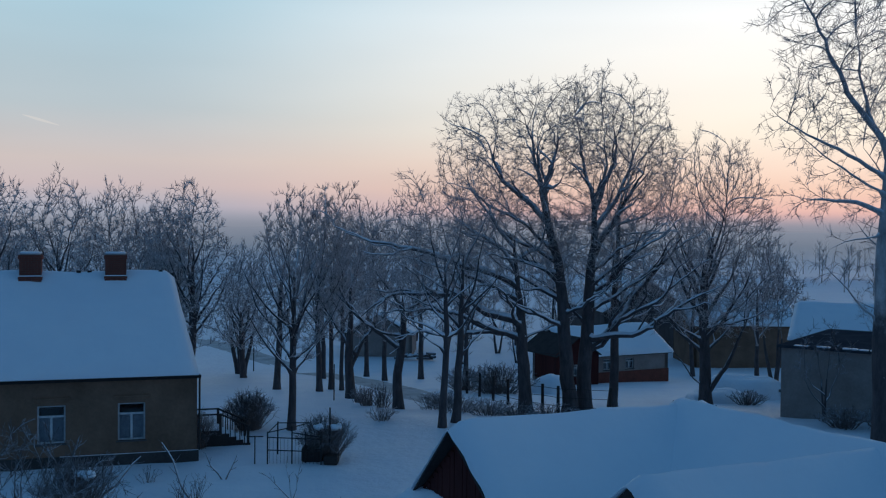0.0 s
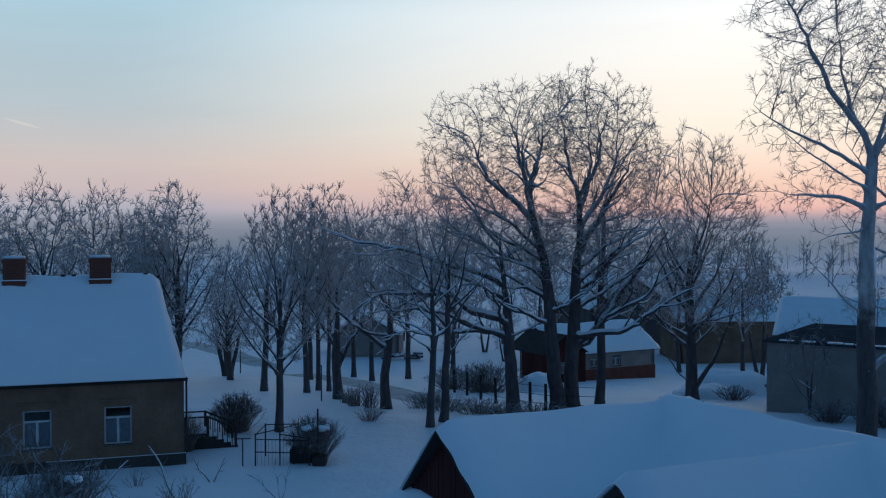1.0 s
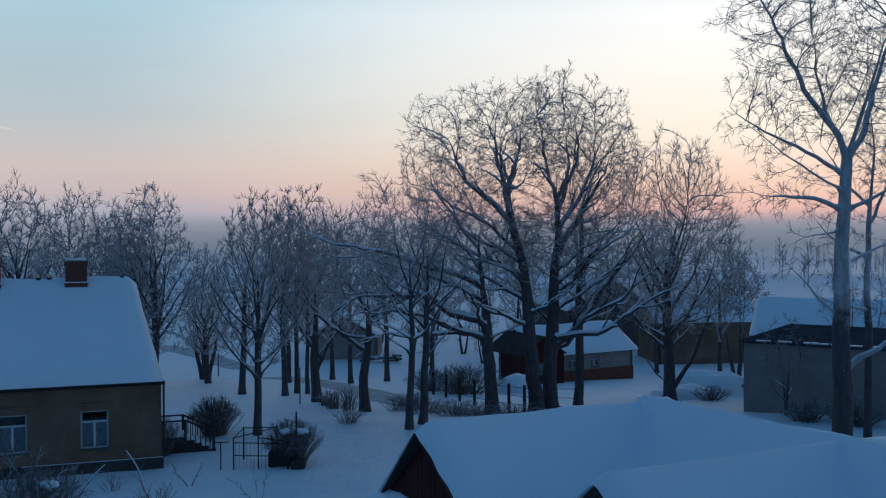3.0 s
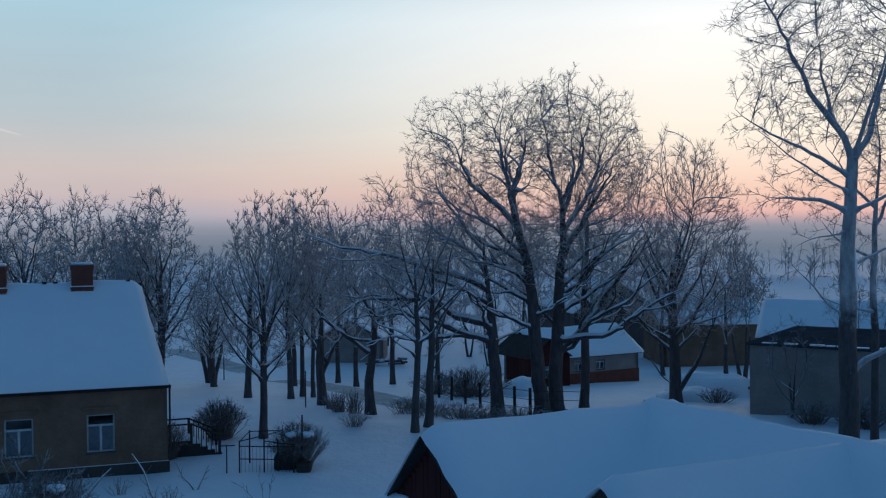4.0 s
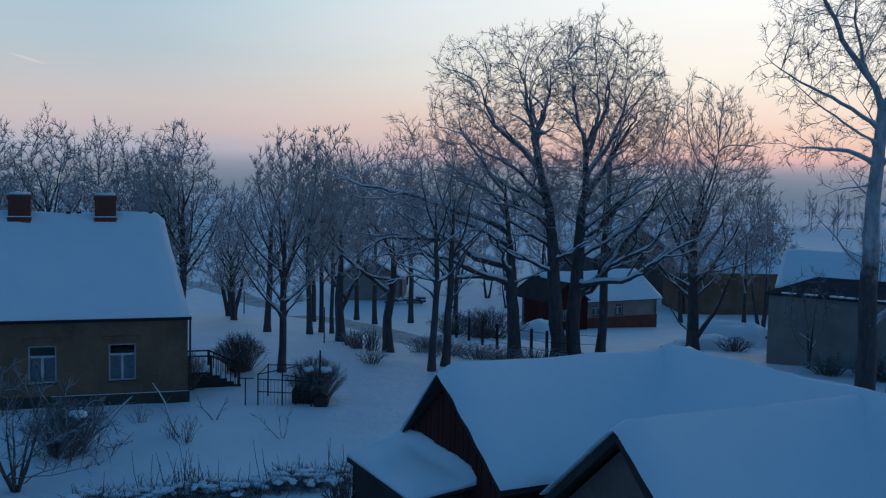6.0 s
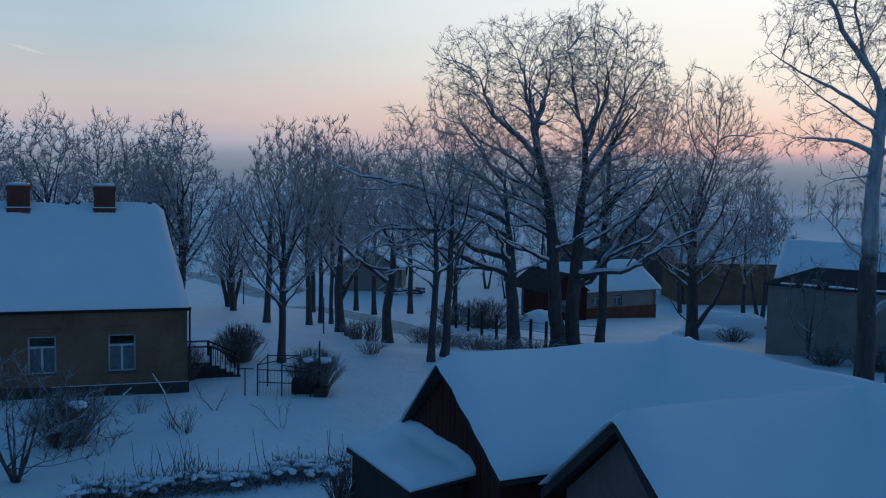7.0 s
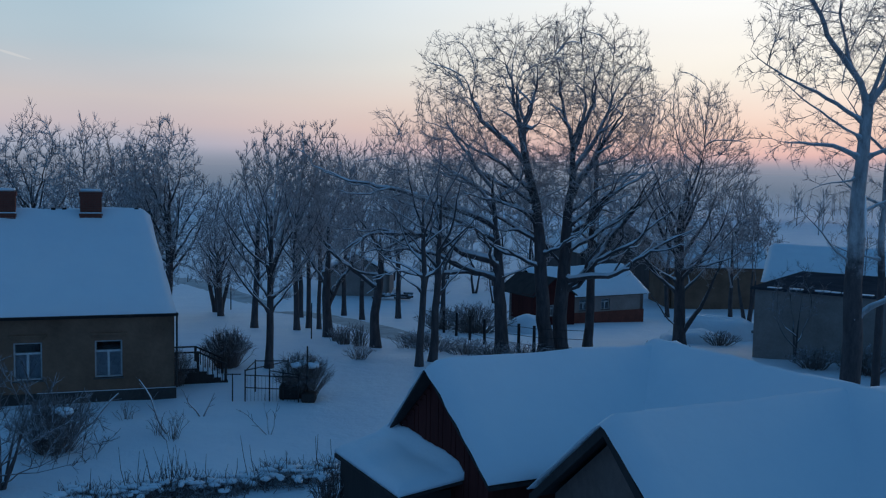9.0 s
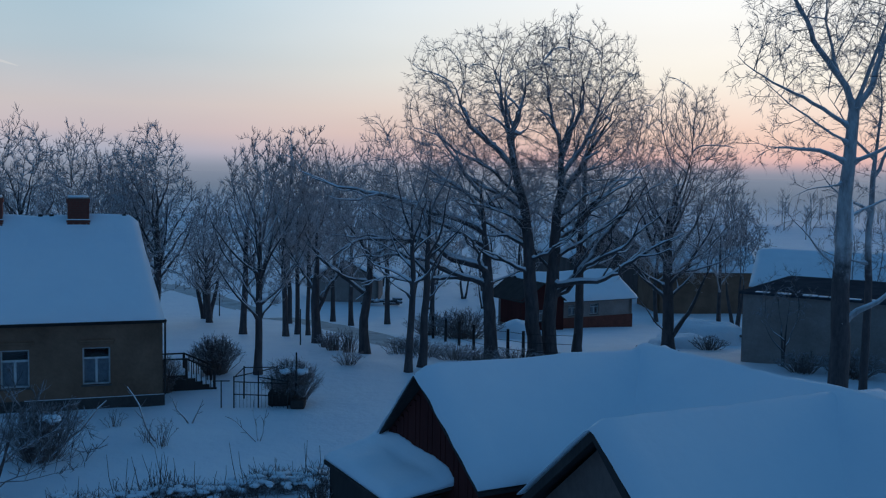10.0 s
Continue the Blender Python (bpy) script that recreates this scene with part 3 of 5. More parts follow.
def haze_sheet():
    """Far backdrop sheet over the fields: haze painted as emission, paler with height."""
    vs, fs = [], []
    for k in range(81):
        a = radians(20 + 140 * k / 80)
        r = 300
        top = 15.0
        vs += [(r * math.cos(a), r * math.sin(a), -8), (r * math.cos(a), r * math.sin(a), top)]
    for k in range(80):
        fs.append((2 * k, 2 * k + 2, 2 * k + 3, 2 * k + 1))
    tagged(link_mesh("backdrop", vs, fs, HAZE, None, "", True), "glowing sheet of painted haze over far fields", "mist", kind="structure")


haze_sheet()


def contrail():
    """A short vapour trail high in the cold sky."""
    vs, fs = [], []
    for k in range(13):
        f = k / 12
        x, y, z, w = -1504 + 131 * f, 3600.0, 389 - 37 * f, 2.0 + 9.0 * math.sin(math.pi * f) * (1 - 0.4 * f)
        vs += [(x, y, z - w / 2), (x, y, z + w / 2)]
    for k in range(12):
        fs.append((2 * k, 2 * k + 2, 2 * k + 3, 2 * k + 1))
    tagged(link_mesh("sky_trail", vs, fs, CONTRAIL), "faint vapour trail in the sky", "vapour trail", kind="structure")


contrail()


# ---- roofs under snow ----
def snow_roof(name, length, half, rise, thick, parent, label, m=None, seed=0, lip=0.12, hip=0.0, prow=0.0):
    """A gabled cover of snow: ridge along x from 0 to length, eaves at y = -half and +half, top of the roof at z = rise."""
    nx, ny = max(8, int(length * 3)), 40
    top, low = [], []
    for i in range(nx + 1):
        fx = i / nx
        for j in range(ny + 1):
            s = j / ny * 2 - 1
            edge = min(1, (1 - abs(s)) / 0.10) ** 0.5 if abs(s) < 1 else 0.0
            ends = min(1.0, min(fx, 1 - fx) * length / 0.22) ** 0.5 if 0 < fx < 1 else 0.0
            x, y = fx * (length - hip * (1 - abs(s))) + prow * abs(s) * (1 - fx), s * (half + lip)
            ridge = rise * (1 - math.sqrt(s * s + 0.0012))
            nz = noise.noise(Vector((x * 0.5 + seed, y * 0.6, seed * 3.1)))
            nf = noise.noise(Vector((x * 2.1 + seed, y * 2.3, seed)))
            t = thick * (0.9 + 0.35 * nz + 0.12 * nf) * edge * ends + 0.015 * nf * edge
            x += 0.05 * nf * (fx in (0, 1))
            top.append((x, y + 0.06 * nf * (abs(s) == 1), ridge + t))
            low.append((x, y, ridge - 0.015))
    n = len(top)
    fs = []
    w = ny + 1
    for i in range(nx):
        for j in range(ny):
            a = i * w + j
            fs.append((a, a + w, a + w + 1, a + 1))
            fs.append((n + a, n + a + 1, n + a + w + 1, n + a + w))
    rim = [j for j in range(w)] + [i * w + ny for i in range(1, nx + 1)] + [nx * w + j for j in range(ny - 1, -1, -1)] + [i * w for i in range(nx - 1, 0, -1)]
    for k in range(len(rim)):
        a, b = rim[k], rim[(k + 1) % len(rim)]
        fs.append((a, b, n + b, n + a))
    ob = link_mesh(name, top + low, fs, ROOF_SNOW, parent, label, True)
    if m is not None:
        ob.matrix_local = m
    return ob


def gable_roof(parent, length, half, rise, mat, over=0.15, m=None, hip=0.0, prow=0.0):
    """Two sloping plates with thickness under the snow."""
    for side in (-1, 1):
        bm = bmesh.new()
        h = half + 0.1
        a = [(-over, 0, rise), (length + over - hip, 0, rise), (length + over, side * h, rise - rise * h / half), (-over + prow, side * h, rise - rise * h / half)]
        up = [bm.verts.new(Vector(v) - Vector((0, 0, 0.02))) for v in a]
        dn = [bm.verts.new(Vector(v) - Vector((0, 0, 0.085))) for v in a]
        bm.faces.new(up)
        bm.faces.new(dn[::-1])
        for k in range(4):
            bm.faces.new((up[k], dn[k], dn[(k + 1) % 4], up[(k + 1) % 4]))
        ob = part("roof", bm, mat, parent)
        if m is not None:
            ob.matrix_local = m


def gable_wall(name, half, eave, rise, thick, mat, parent, m=None, label="", boards=0):
    """A gable end in the plane x = 0, from the ground to the ridge."""
    bm = bmesh.new()
    prof = [(-half, 0), (half, 0), (half, eave), (0, eave + rise), (-half, eave)]
    f = [bm.verts.new((0, y, z)) for y, z in prof]
    b = [bm.verts.new((thick, y, z)) for y, z in prof]
    bm.faces.new(f)
    bm.faces.new(b[::-1])
    for k in range(5):
        bm.faces.new((f[k], b[k], b[(k + 1) % 5], f[(k + 1) % 5]))
    ob = part(name, bm, mat, parent, label)
    if m is not None:
        ob.matrix_local = m
    if boards:
        w = 2 * half / boards
        for k in range(boards):
            y0 = -half + k * w
            ym = y0 + w / 2
            z1 = eave + rise * (1 - abs(ym) / half) - 0.12
            p = part("board", boxes((-0.025 - 0.006 * (k % 3), 0.0, y0 + 0.008, y0 + w - 0.008, 0.1, z1)), mat, ob)
    return ob


# ---- the yellow house ----
def wall_with_holes(x0, x1, z0, z1, holes, thick, y=0.0):
    """One connected wall along x with openings (x0, x1, z0, z1) right through it."""
    xs = sorted({x0, x1, *(h[0] for h in holes), *(h[1] for h in holes)})
    zs = sorted({z0, z1, *(h[2] for h in holes), *(h[3] for h in holes)})
    bm = bmesh.new()
    v = {(i, k, s): bm.verts.new((x, y + s * thick, z)) for i, x in enumerate(xs) for k, z in enumerate(zs) for s in (0, 1)}

    def solid(i, k):
        if not (0 <= i < len(xs) - 1 and 0 <= k < len(zs) - 1):
            return False
        cx, cz = (xs[i] + xs[i + 1]) / 2, (zs[k] + zs[k + 1]) / 2
        return not any(a < cx < b and c < cz < d for a, b, c, d in holes)

    for i in range(len(xs) - 1):
        for k in range(len(zs) - 1):
            if not solid(i, k):
                continue
            bm.faces.new((v[i, k, 0], v[i + 1, k, 0], v[i + 1, k + 1, 0], v[i, k + 1, 0]))
            bm.faces.new((v[i, k, 1], v[i, k + 1, 1], v[i + 1, k + 1, 1], v[i + 1, k, 1]))
            for di, dk, p, q in ((-1, 0, (i, k), (i, k + 1)), (1, 0, (i + 1, k), (i + 1, k + 1)), (0, -1, (i, k), (i + 1, k)), (0, 1, (i, k + 1), (i + 1, k + 1))):
                if not solid(i + di, k + dk):
                    bm.faces.new((v[(*p, 0)], v[(*q, 0)], v[(*q, 1)], v[(*p, 1)]))
    return bm


def casement(parent, xc, z0, w, h, y, transom=0.68, bars=2, depth=0.10):
    """A casement window: fixed light above, two below."""
    win = thing("window", pose(xc, y, z0), "white-painted casement window with dark panes", "")
    win.parent = parent
    del win["label"]
    t = 0.055
    part("frame", boxes((-w / 2, -w / 2 + t, 0, 0.07, 0, h), (w / 2 - t, w / 2, 0, 0.07, 0, h), (-w / 2 + t, w / 2 - t, 0, 0.07, h - t, h),
                        (-w / 2 + t, w / 2 - t, 0, 0.07, 0, t), (-w / 2 + t, w / 2 - t, -0.01, 0.07, h * transom, h * transom + 0.07),
                        (-0.04, 0.04, -0.012, 0.068, t, h * transom)), WHITE, win, "white-painted frame")
    part("sill", boxes((-w / 2 - 0.06, w / 2 + 0.06, -0.15, 0.0, -0.05, 0.0), bevel=0.01), GREYWOOD, win, "weathered wooden sill")
    for a, b, c, d in ((-w / 2 + t, -0.04, t, h * transom), (0.04, w / 2 - t, t, h * transom), (-w / 2 + t, w / 2 - t, h * transom + 0.07, h - t)):
        p = part("pane", boxes((a, b, 0.03, 0.042, c, d)), GLASS, win)
        p.visible_shadow = False
    return win


HOUSE = Matrix.Translation((-8.75, 35.9, 0)) @ pose(0, 0, 0, 0, 0, 17.0)


def yellow_house():
    L, D, E, RISE = 15.0, 9.0, 3.12, 3.40
    house = thing("house", HOUSE, "single-storey ochre plastered house under thick roof snow", "house")
    holes = [(-2.70, -1.78, 0.84, 2.16), (-5.34, -4.42, 0.84, 2.16)]
    part("wall", wall_with_holes(-L, 0, 0, E, holes, 0.45), PLASTER, house, "stained ochre plaster wall")
    part("wall", boxes((-L, 0, D - 0.45, D, 0, E)), PLASTER, house)
    part("wall", boxes((-0.4, 0, 0.45, D - 0.45, 0, E)), PLASTER, house)
    gable_wall("gable", D / 2 - 0.9, 0.0, RISE - 0.75, 0.3, PLASTER, house, pose(-0.85, D / 2, E, 0, 0, 180))
    gable_wall("gable", D / 2, E, RISE, 0.4, PLASTER, house, pose(-L, D / 2, 0))
    part("plinth", boxes((-L - 0.05, 0.06, -0.07, 0.0, -0.2, 0.38), (0.0, 0.06, 0.0, D, -0.2, 0.38)), PLINTH, house, "dark stone plinth")
    part("ledge_snow", boxes((-4.6, 0.06, -0.07, -0.002, 0.381, 0.392)), ROOF_SNOW, house, "thin line of snow on the plinth")
    for a, b, c, d in holes:
        w = casement(house, (a + b) / 2, c, b - a, d - c, 0.10)
        part("lintel", boxes((a - 0.15, b + 0.15, -0.07, 0.0, d + 0.20, d + 0.27), (a - 0.08, b + 0.08, -0.04, 0.0, d + 0.12, d + 0.20), bevel=0.01), PLASTER, house, "moulded plaster hood")
        part("curtain", boxes((a, b, 0.30, 0.33, c, c + 0.9)), CURTAIN, house)
    part("eave_board", boxes((-L - 0.3, 0.12, -0.29, -0.25, E - 0.055, E - 0.02)), DARKWOOD, house)
    part("soffit", boxes((-L - 0.3, 0.1, -0.24, 0.0, E - 0.06, E - 0.02)), DARKWOOD, house)
    gable_roof(house, L, D / 2, RISE, DARKWOOD, 0.08, pose(-L, D / 2, E), 0.75)
    snow_roof("roof_snow", L + 0.36, D / 2 + 0.18, RISE + 0.02, 0.2, house, "smooth thick snow on the roof", pose(-L - 0.3, D / 2, E), 2, hip=0.75)
    for x in (-1.25, -3.9, -4.3):
        part("ridge_tile", boxes((x, x + 0.16, D / 2 - 0.12, D / 2 + 0.05, E + RISE + 0.0, E + RISE + 0.095), bevel=0.02), DARKWOOD, house, "ridge tile bare of snow")
    bm = bar(bmesh.new(), (0.08, -0.12, 0.4), (0.08, -0.12, E - 0.2), 0.035, 8)
    bar(bm, (0.08, -0.12, E - 0.2), (0.1, -0.24, E - 0.05), 0.035, 8)
    part("downpipe", bm, IRON, house, "thin metal downpipe")
    return house


yellow_house()


def chimney(x, seed):
    """A brick chimney with a corbelled foot and a snow cap; local to the house ridge."""
    c = thing("chimney", HOUSE @ pose(x, 4.2, 6.05), "dark red brick chimney capped with snow", "chimney", "house chimneys")
    w, h = 0.37, 1.2
    part("core", boxes((-w, w, -0.30, 0.30, -0.4, h)), MORTAR, c)
    rows = 15
    for k in range(rows):
        z = -0.05 + k * (h + 0.03) / rows
        grow = 0.04 if k in (4, rows - 1, rows - 2) or k < 4 else 0.0
        for i in range(4):
            off = 0.0 if k % 2 else -0.5
            a, b = -w - grow + (i + off) * (2 * (w + grow) / 3.5), -w - grow + (i + 1 + off) * (2 * (w + grow) / 3.5)
            a, b = max(a, -w - grow) + 0.005, min(b, w + grow) - 0.005
            if b - a > 0.03:
                part("brick", boxes((a, b, -0.32 - grow, -0.28, z + 0.005, z + 0.075)), BRICK, c)
                part("brick", boxes((a, b, 0.28, 0.32 + grow, z + 0.005, z + 0.075)), BRICK, c)
        for s in (-1, 1):
            part("brick", boxes((s * (w - 0.01), s * (w + 0.02 + grow), -0.26, 0.26, z + 0.005, z + 0.075)), BRICK, c)
    bm = boxes((-w - 0.03, w + 0.03, -0.33, 0.33, h, h + 0.10))
    bmesh.ops.bevel(bm, geom=list(bm.edges), offset=0.045, segments=3, affect="EDGES")
    part("snow_cap", bm, ROOF_SNOW, c, "rounded cap of snow", True)
    bm = boxes((-w - 0.06, w + 0.06, -0.37, -0.325, 0.375, 0.41))
    part("ledge_snow", bm, ROOF_SNOW, c, "snow on the brick ledge")
    return c


chimney(-2.85, 1)
chimney(-5.92, 2)


# ---- the outbuilding in front: three snow-covered wings ----
WING = 26.0


def outbuilding():
    b = thing("outbuilding", pose(0, 0, 0), "low wooden outbuilding with three snow-laden gabled wings", "outbuilding")
    # wing A, dark red gable
    ma = pose(0.33, 22.2, 0.02, 0, 0, WING)
    E, R, H, L = 2.05, 1.95, 2.4, 7.2
    gable_wall("gable", H - 0.12, E, R - 0.1, 0.12, REDWOOD, b, ma @ pose(0.2, 0, 0), "dark red board gable", 22)
    gable_roof(b, L, H, R, DARKWOOD, 0.2, ma @ pose(0, 0, E), 0.0, 0.26)
    part("wall", boxes((0.3, L, -H + 0.15, -H + 0.3, 0, E)), REDWOOD, b).matrix_local = ma
    part("wall", boxes((0.3, L, H - 0.3, H - 0.15, 0, E)), REDWOOD, b).matrix_local = ma
    snow_roof("roof_snow", L + 0.3, H, R + 0.05, 0.2, b, "smooth thick snow", ma @ pose(-0.22, 0, E - 0.02), 5, prow=0.26)
    # wing B, across the end
    mb = pose(5.95, 25.2, 0, 0, 0, WING - 90)
    E2, R2, H2, L2 = 2.0, 2.15, 2.5, 17.0
    gable_wall("gable", H2 - 0.12, E2, R2 - 0.1, 0.12, DARKWOOD, b, mb)
    gable_roof(b, L2, H2, R2, DARKWOOD, 0.2, mb @ pose(0, 0, E2))
    for y0 in (-H2 + 0.15, H2 - 0.3):
        part("wall", boxes((0.1, L2, y0, y0 + 0.15, 0, E2)), DARKWOOD, b).matrix_local = mb
    snow_roof("roof_snow", L2 + 0.3, H2, R2 + 0.05, 0.22, b, "smooth thick snow", mb @ pose(-0.22, 0, E2 - 0.02), 7)
    # wing C, grey plaster gable
    mc = pose(3.37, 17.3, 0.06, 0, 0, WING - 2)
    gable_wall("gable", H - 0.3, E, R - 0.22, 0.25, GABLE_PLASTER, b, mc @ pose(0.25, 0, 0), "grey-brown plaster gable")
    part("barge_board", barge(H, R, E), DARKWOOD, b, "dark barge boards").matrix_local = mc @ pose(-0.12, 0, 0)
    gable_roof(b, L, H, R, DARKWOOD, 0.12, mc @ pose(0, 0, E), 0.0, 0.1)
    for y0 in (-H + 0.25, H - 0.45):
        part("wall", boxes((0.3, L, y0, y0 + 0.2, 0, E)), GREY_PLASTER, b).matrix_local = mc
    snow_roof("roof_snow", L + 0.3, H + 0.1, R + 0.08, 0.2, b, "smooth thick snow", mc @ pose(-0.2, 0, E - 0.03), 11, prow=0.1)
    # lean-to against the red gable
    lean_to(b, ma)
    return b


def lean_to(b, ma):
    """A shallow pent roof in front of the red gable, snow banked up against the boards."""
    nx, ny = 16, 30
    vs, fs = [], []
    for lay in (0, 1):
        for i in range(nx + 1):
            for j in range(ny + 1):
                u, w = i / nx, j / ny
                x, y = -1.2 + 1.42 * u, (-0.85 - 0.42 * u) + (3.75 + 0.42 * u) * w
                z = 1.42 + 0.34 * u
                if lay == 0:
                    e = max(0.35, min(1, u / 0.1, w / 0.05 if w < 0.5 else (1 - w) / 0.05) ** 0.5)
                    z += 0.22 * e * (1 + 0.3 * noise.noise(Vector((x, y, 2)))) + 0.28 * max(0, u - 0.75) * 4 * (0.4 + 0.5 * math.sin(w * 3.0)) * (w < 0.98)
                    if u == 0 or w in (0, 1):
                        x += 0.04 * noise.noise(Vector((x * 4, y * 4, 1)))
                vs.append((x, y, z))
    n = (nx + 1) * (ny + 1)
    for i in range(nx):
        for j in range(ny):
            a = i * (ny + 1) + j
            fs.append((a, a + ny + 1, a + ny + 2, a + 1))
            fs.append((n + a, n + a + 1, n + a + ny + 2, n + a + ny + 1))
    w = ny + 1
    rim = [j for j in range(w)] + [i * w + ny for i in range(1, nx + 1)] + [nx * w + j for j in range(ny - 1, -1, -1)] + [i * w for i in range(nx - 1, 0, -1)]
    for k in range(len(rim)):
        p, q = rim[k], rim[(k + 1) % len(rim)]
        fs.append((p, q, n + q, n + p))
    link_mesh("pent_snow", vs, fs, ROOF_SNOW, b, "soft snow on the pent roof", True).matrix_local = ma
    bm = bmesh.new()
    q = [(-1.22, -0.8, 1.40), (0.17, -1.2, 1.74), (0.17, 2.85, 1.74), (-1.22, 2.85, 1.40)]
    up = [bm.verts.new(v) for v in q]
    dn = [bm.verts.new(Vector(v) - Vector((0, 0, 0.09))) for v in q]
    bm.faces.new(up)
    bm.faces.new(dn[::-1])
    for k in range(4):
        bm.faces.new((up[k], dn[k], dn[(k + 1) % 4], up[(k + 1) % 4]))
    part("pent_roof", bm, DARKWOOD, b).matrix_local = ma
    part("pent_wall", boxes((-1.1, -1.02, -0.7, 2.75, -0.1, 1.34)), DARKWOOD, b, "dark board wall").matrix_local = ma
    part("pent_wall", boxes((-1.02, 0.15, -0.7, -0.62, -0.1, 1.38)), DARKWOOD, b, "dark board wall").matrix_local = ma


def barge(H, R, E):
    bm = bmesh.new()
    for s in (-1, 1):
        a = [(0, E + R - 0.02), (s * (H + 0.08), E - 0.09), (s * (H + 0.08), E - 0.30), (0, E + R - 0.24)]
        f = [bm.verts.new((0, y, z)) for y, z in a]
        k = [bm.verts.new((0.06, y, z)) for y, z in a]
        bm.faces.new(f)
        bm.faces.new(k[::-1])
        for i in range(4):
            bm.faces.new((f[i], k[i], k[(i + 1) % 4], f[(i + 1) % 4]))
    return bm


outbuilding()


# ---- the lane's trees ----
def lane_tree(name, x, y, *args, **kw):
    return tree(name, x, y, *args, z=ground_z(x, y), **kw)


lane_tree("oak_tree", 6.05, 47.1, 15.8, 0.37, "great bare oak, snow-lined limbs and broad frosted crown",
          [(8.9, 178, 48, 5.2, 0.02, 0.16), (9.6, 168, 62, 4.6, 0.0, 0.14), (9.7, 25, 70, 4.2, 0.0, 0.14), (7.8, 185, 26, 5.0, 0.02, 0.09), (9.5, 100, 58, 4.0, 0.0, 0.12), (9.6, 262, 58, 4.0, 0.0, 0.12), (6.6, 170, 18, 4.2, 0.02, 0.08), (4.5, 192, 22, 5.0, 0.0, 0.09), (5.5, 160, 30, 5.0, 0.0, 0.10), (5.0, 330, 16, 4.0, 0.0, 0.08), (6.0, 200, 28, 4.6, -0.03, 0.09), (7.2, 160, 20, 4.8, -0.02, 0.09)],
          [((-2.9, 0, 11.9), (3.5, 3.2, 3.5)), ((-0.4, 0, 13.2), (2.6, 2.8, 2.7)), ((-3.4, 0, 8.4), (2.6, 2.2, 1.6)), ((-0.6, 0, 8.6), (3.0, 2.8, 2.2))],
          seed=3, gnarl=5, kill=0.38, crook=0.2, lean=(-0.13, 0), fork=0.62, count=4824, rise=0.05)
lane_tree("oak_tree", 6.85, 47.9, 15.8, 0.37, "great bare oak leaning on its twin, with heavy low limbs",
          [(2.9, 358, 46, 7.4, 0.0, 0.22), (3.8, 340, 12, 7.0, 0.004, 0.14), (7.4, 6, 54, 5.6, 0.015, 0.16), (9.0, 352, 66, 5.2, 0.0, 0.14), (9.6, 80, 60, 4.2, 0.0, 0.12), (9.8, 270, 62, 4.2, 0.0, 0.12), (5.6, 10, 34, 5.0, 0.02, 0.11), (10.4, 182, 70, 4.2, 0.0, 0.11), (4.8, 15, 22, 6.0, 0.01, 0.11), (6.4, 350, 20, 5.5, 0.01, 0.10), (4.6, 200, 26, 4.0, 0.0, 0.08), (3.4, 350, 26, 7.6, -0.01, 0.12), (7.0, 20, 30, 5.2, -0.01, 0.10), (6.0, 335, 40, 4.6, 0.0, 0.09)],
          [((1.8, 0, 12.1), (2.5, 3.0, 3.7)), ((0.2, 0, 13.4), (2.2, 2.8, 2.8)), ((3.9, -0.6, 7.6), (2.4, 1.8, 2.2)), ((5.4, -1.8, 5.2), (2.4, 1.6, 1.2)), ((1.4, 0, 8.6), (3.0, 2.8, 2.2)), ((2.0, 0, 5.6), (2.4, 2.0, 1.4))],
          seed=8, gnarl=5, kill=0.38, crook=0.2, lean=(0.03, 0), fork=0.72, count=5274, rise=0.05)
lane_tree("oak_tree", 3.93, 46.5, 11.8, 0.33, "stout bare oak with long snow-lined limbs over the lane",
          [(4.3, 182, 32, 8.4, -0.10, 0.18), (3.9, 178, 20, 7.0, -0.065, 0.13), (3.7, 188, 6, 6.2, -0.04, 0.11), (6.2, 181, 22, 8.6, -0.035, 0.15), (5.4, 172, 34, 6.0, -0.06, 0.11), (6.9, 170, 38, 5.0, -0.02, 0.11), (4.0, 235, 20, 4.6, -0.02, 0.08), (7.2, 10, 40, 3.2, 0.0, 0.09), (3.6, 20, 15, 3.0, 0.0, 0.06), (7.6, 190, 50, 4.2, 0.0, 0.10)],
          [((-4.2, 0, 6.2), (4.4, 2.4, 2.3)), ((-1.4, 0, 9.2), (2.6, 2.3, 2.2)), ((0.6, 0, 7.5), (1.8, 1.8, 1.8))],
          seed=12, gnarl=5, crook=0.2, lean=(-0.07, 0), fork=0.72, count=2306, rise=0.04)
lane_tree("oak_tree", 8.4, 49.3, 14.6, 0.24, "slender bare oak beside the great pair", [(4.5, 10, 25, 4.0, 0.02, 0.07), (5.5, 200, 30, 3.5, 0.0, 0.06)], [((1.2, 0, 11.3), (2.3, 2.2, 3.0)), ((0.4, 0, 8.0), (1.8, 1.8, 2.0))], seed=21, fork=0.68, count=1578, rise=0.06)
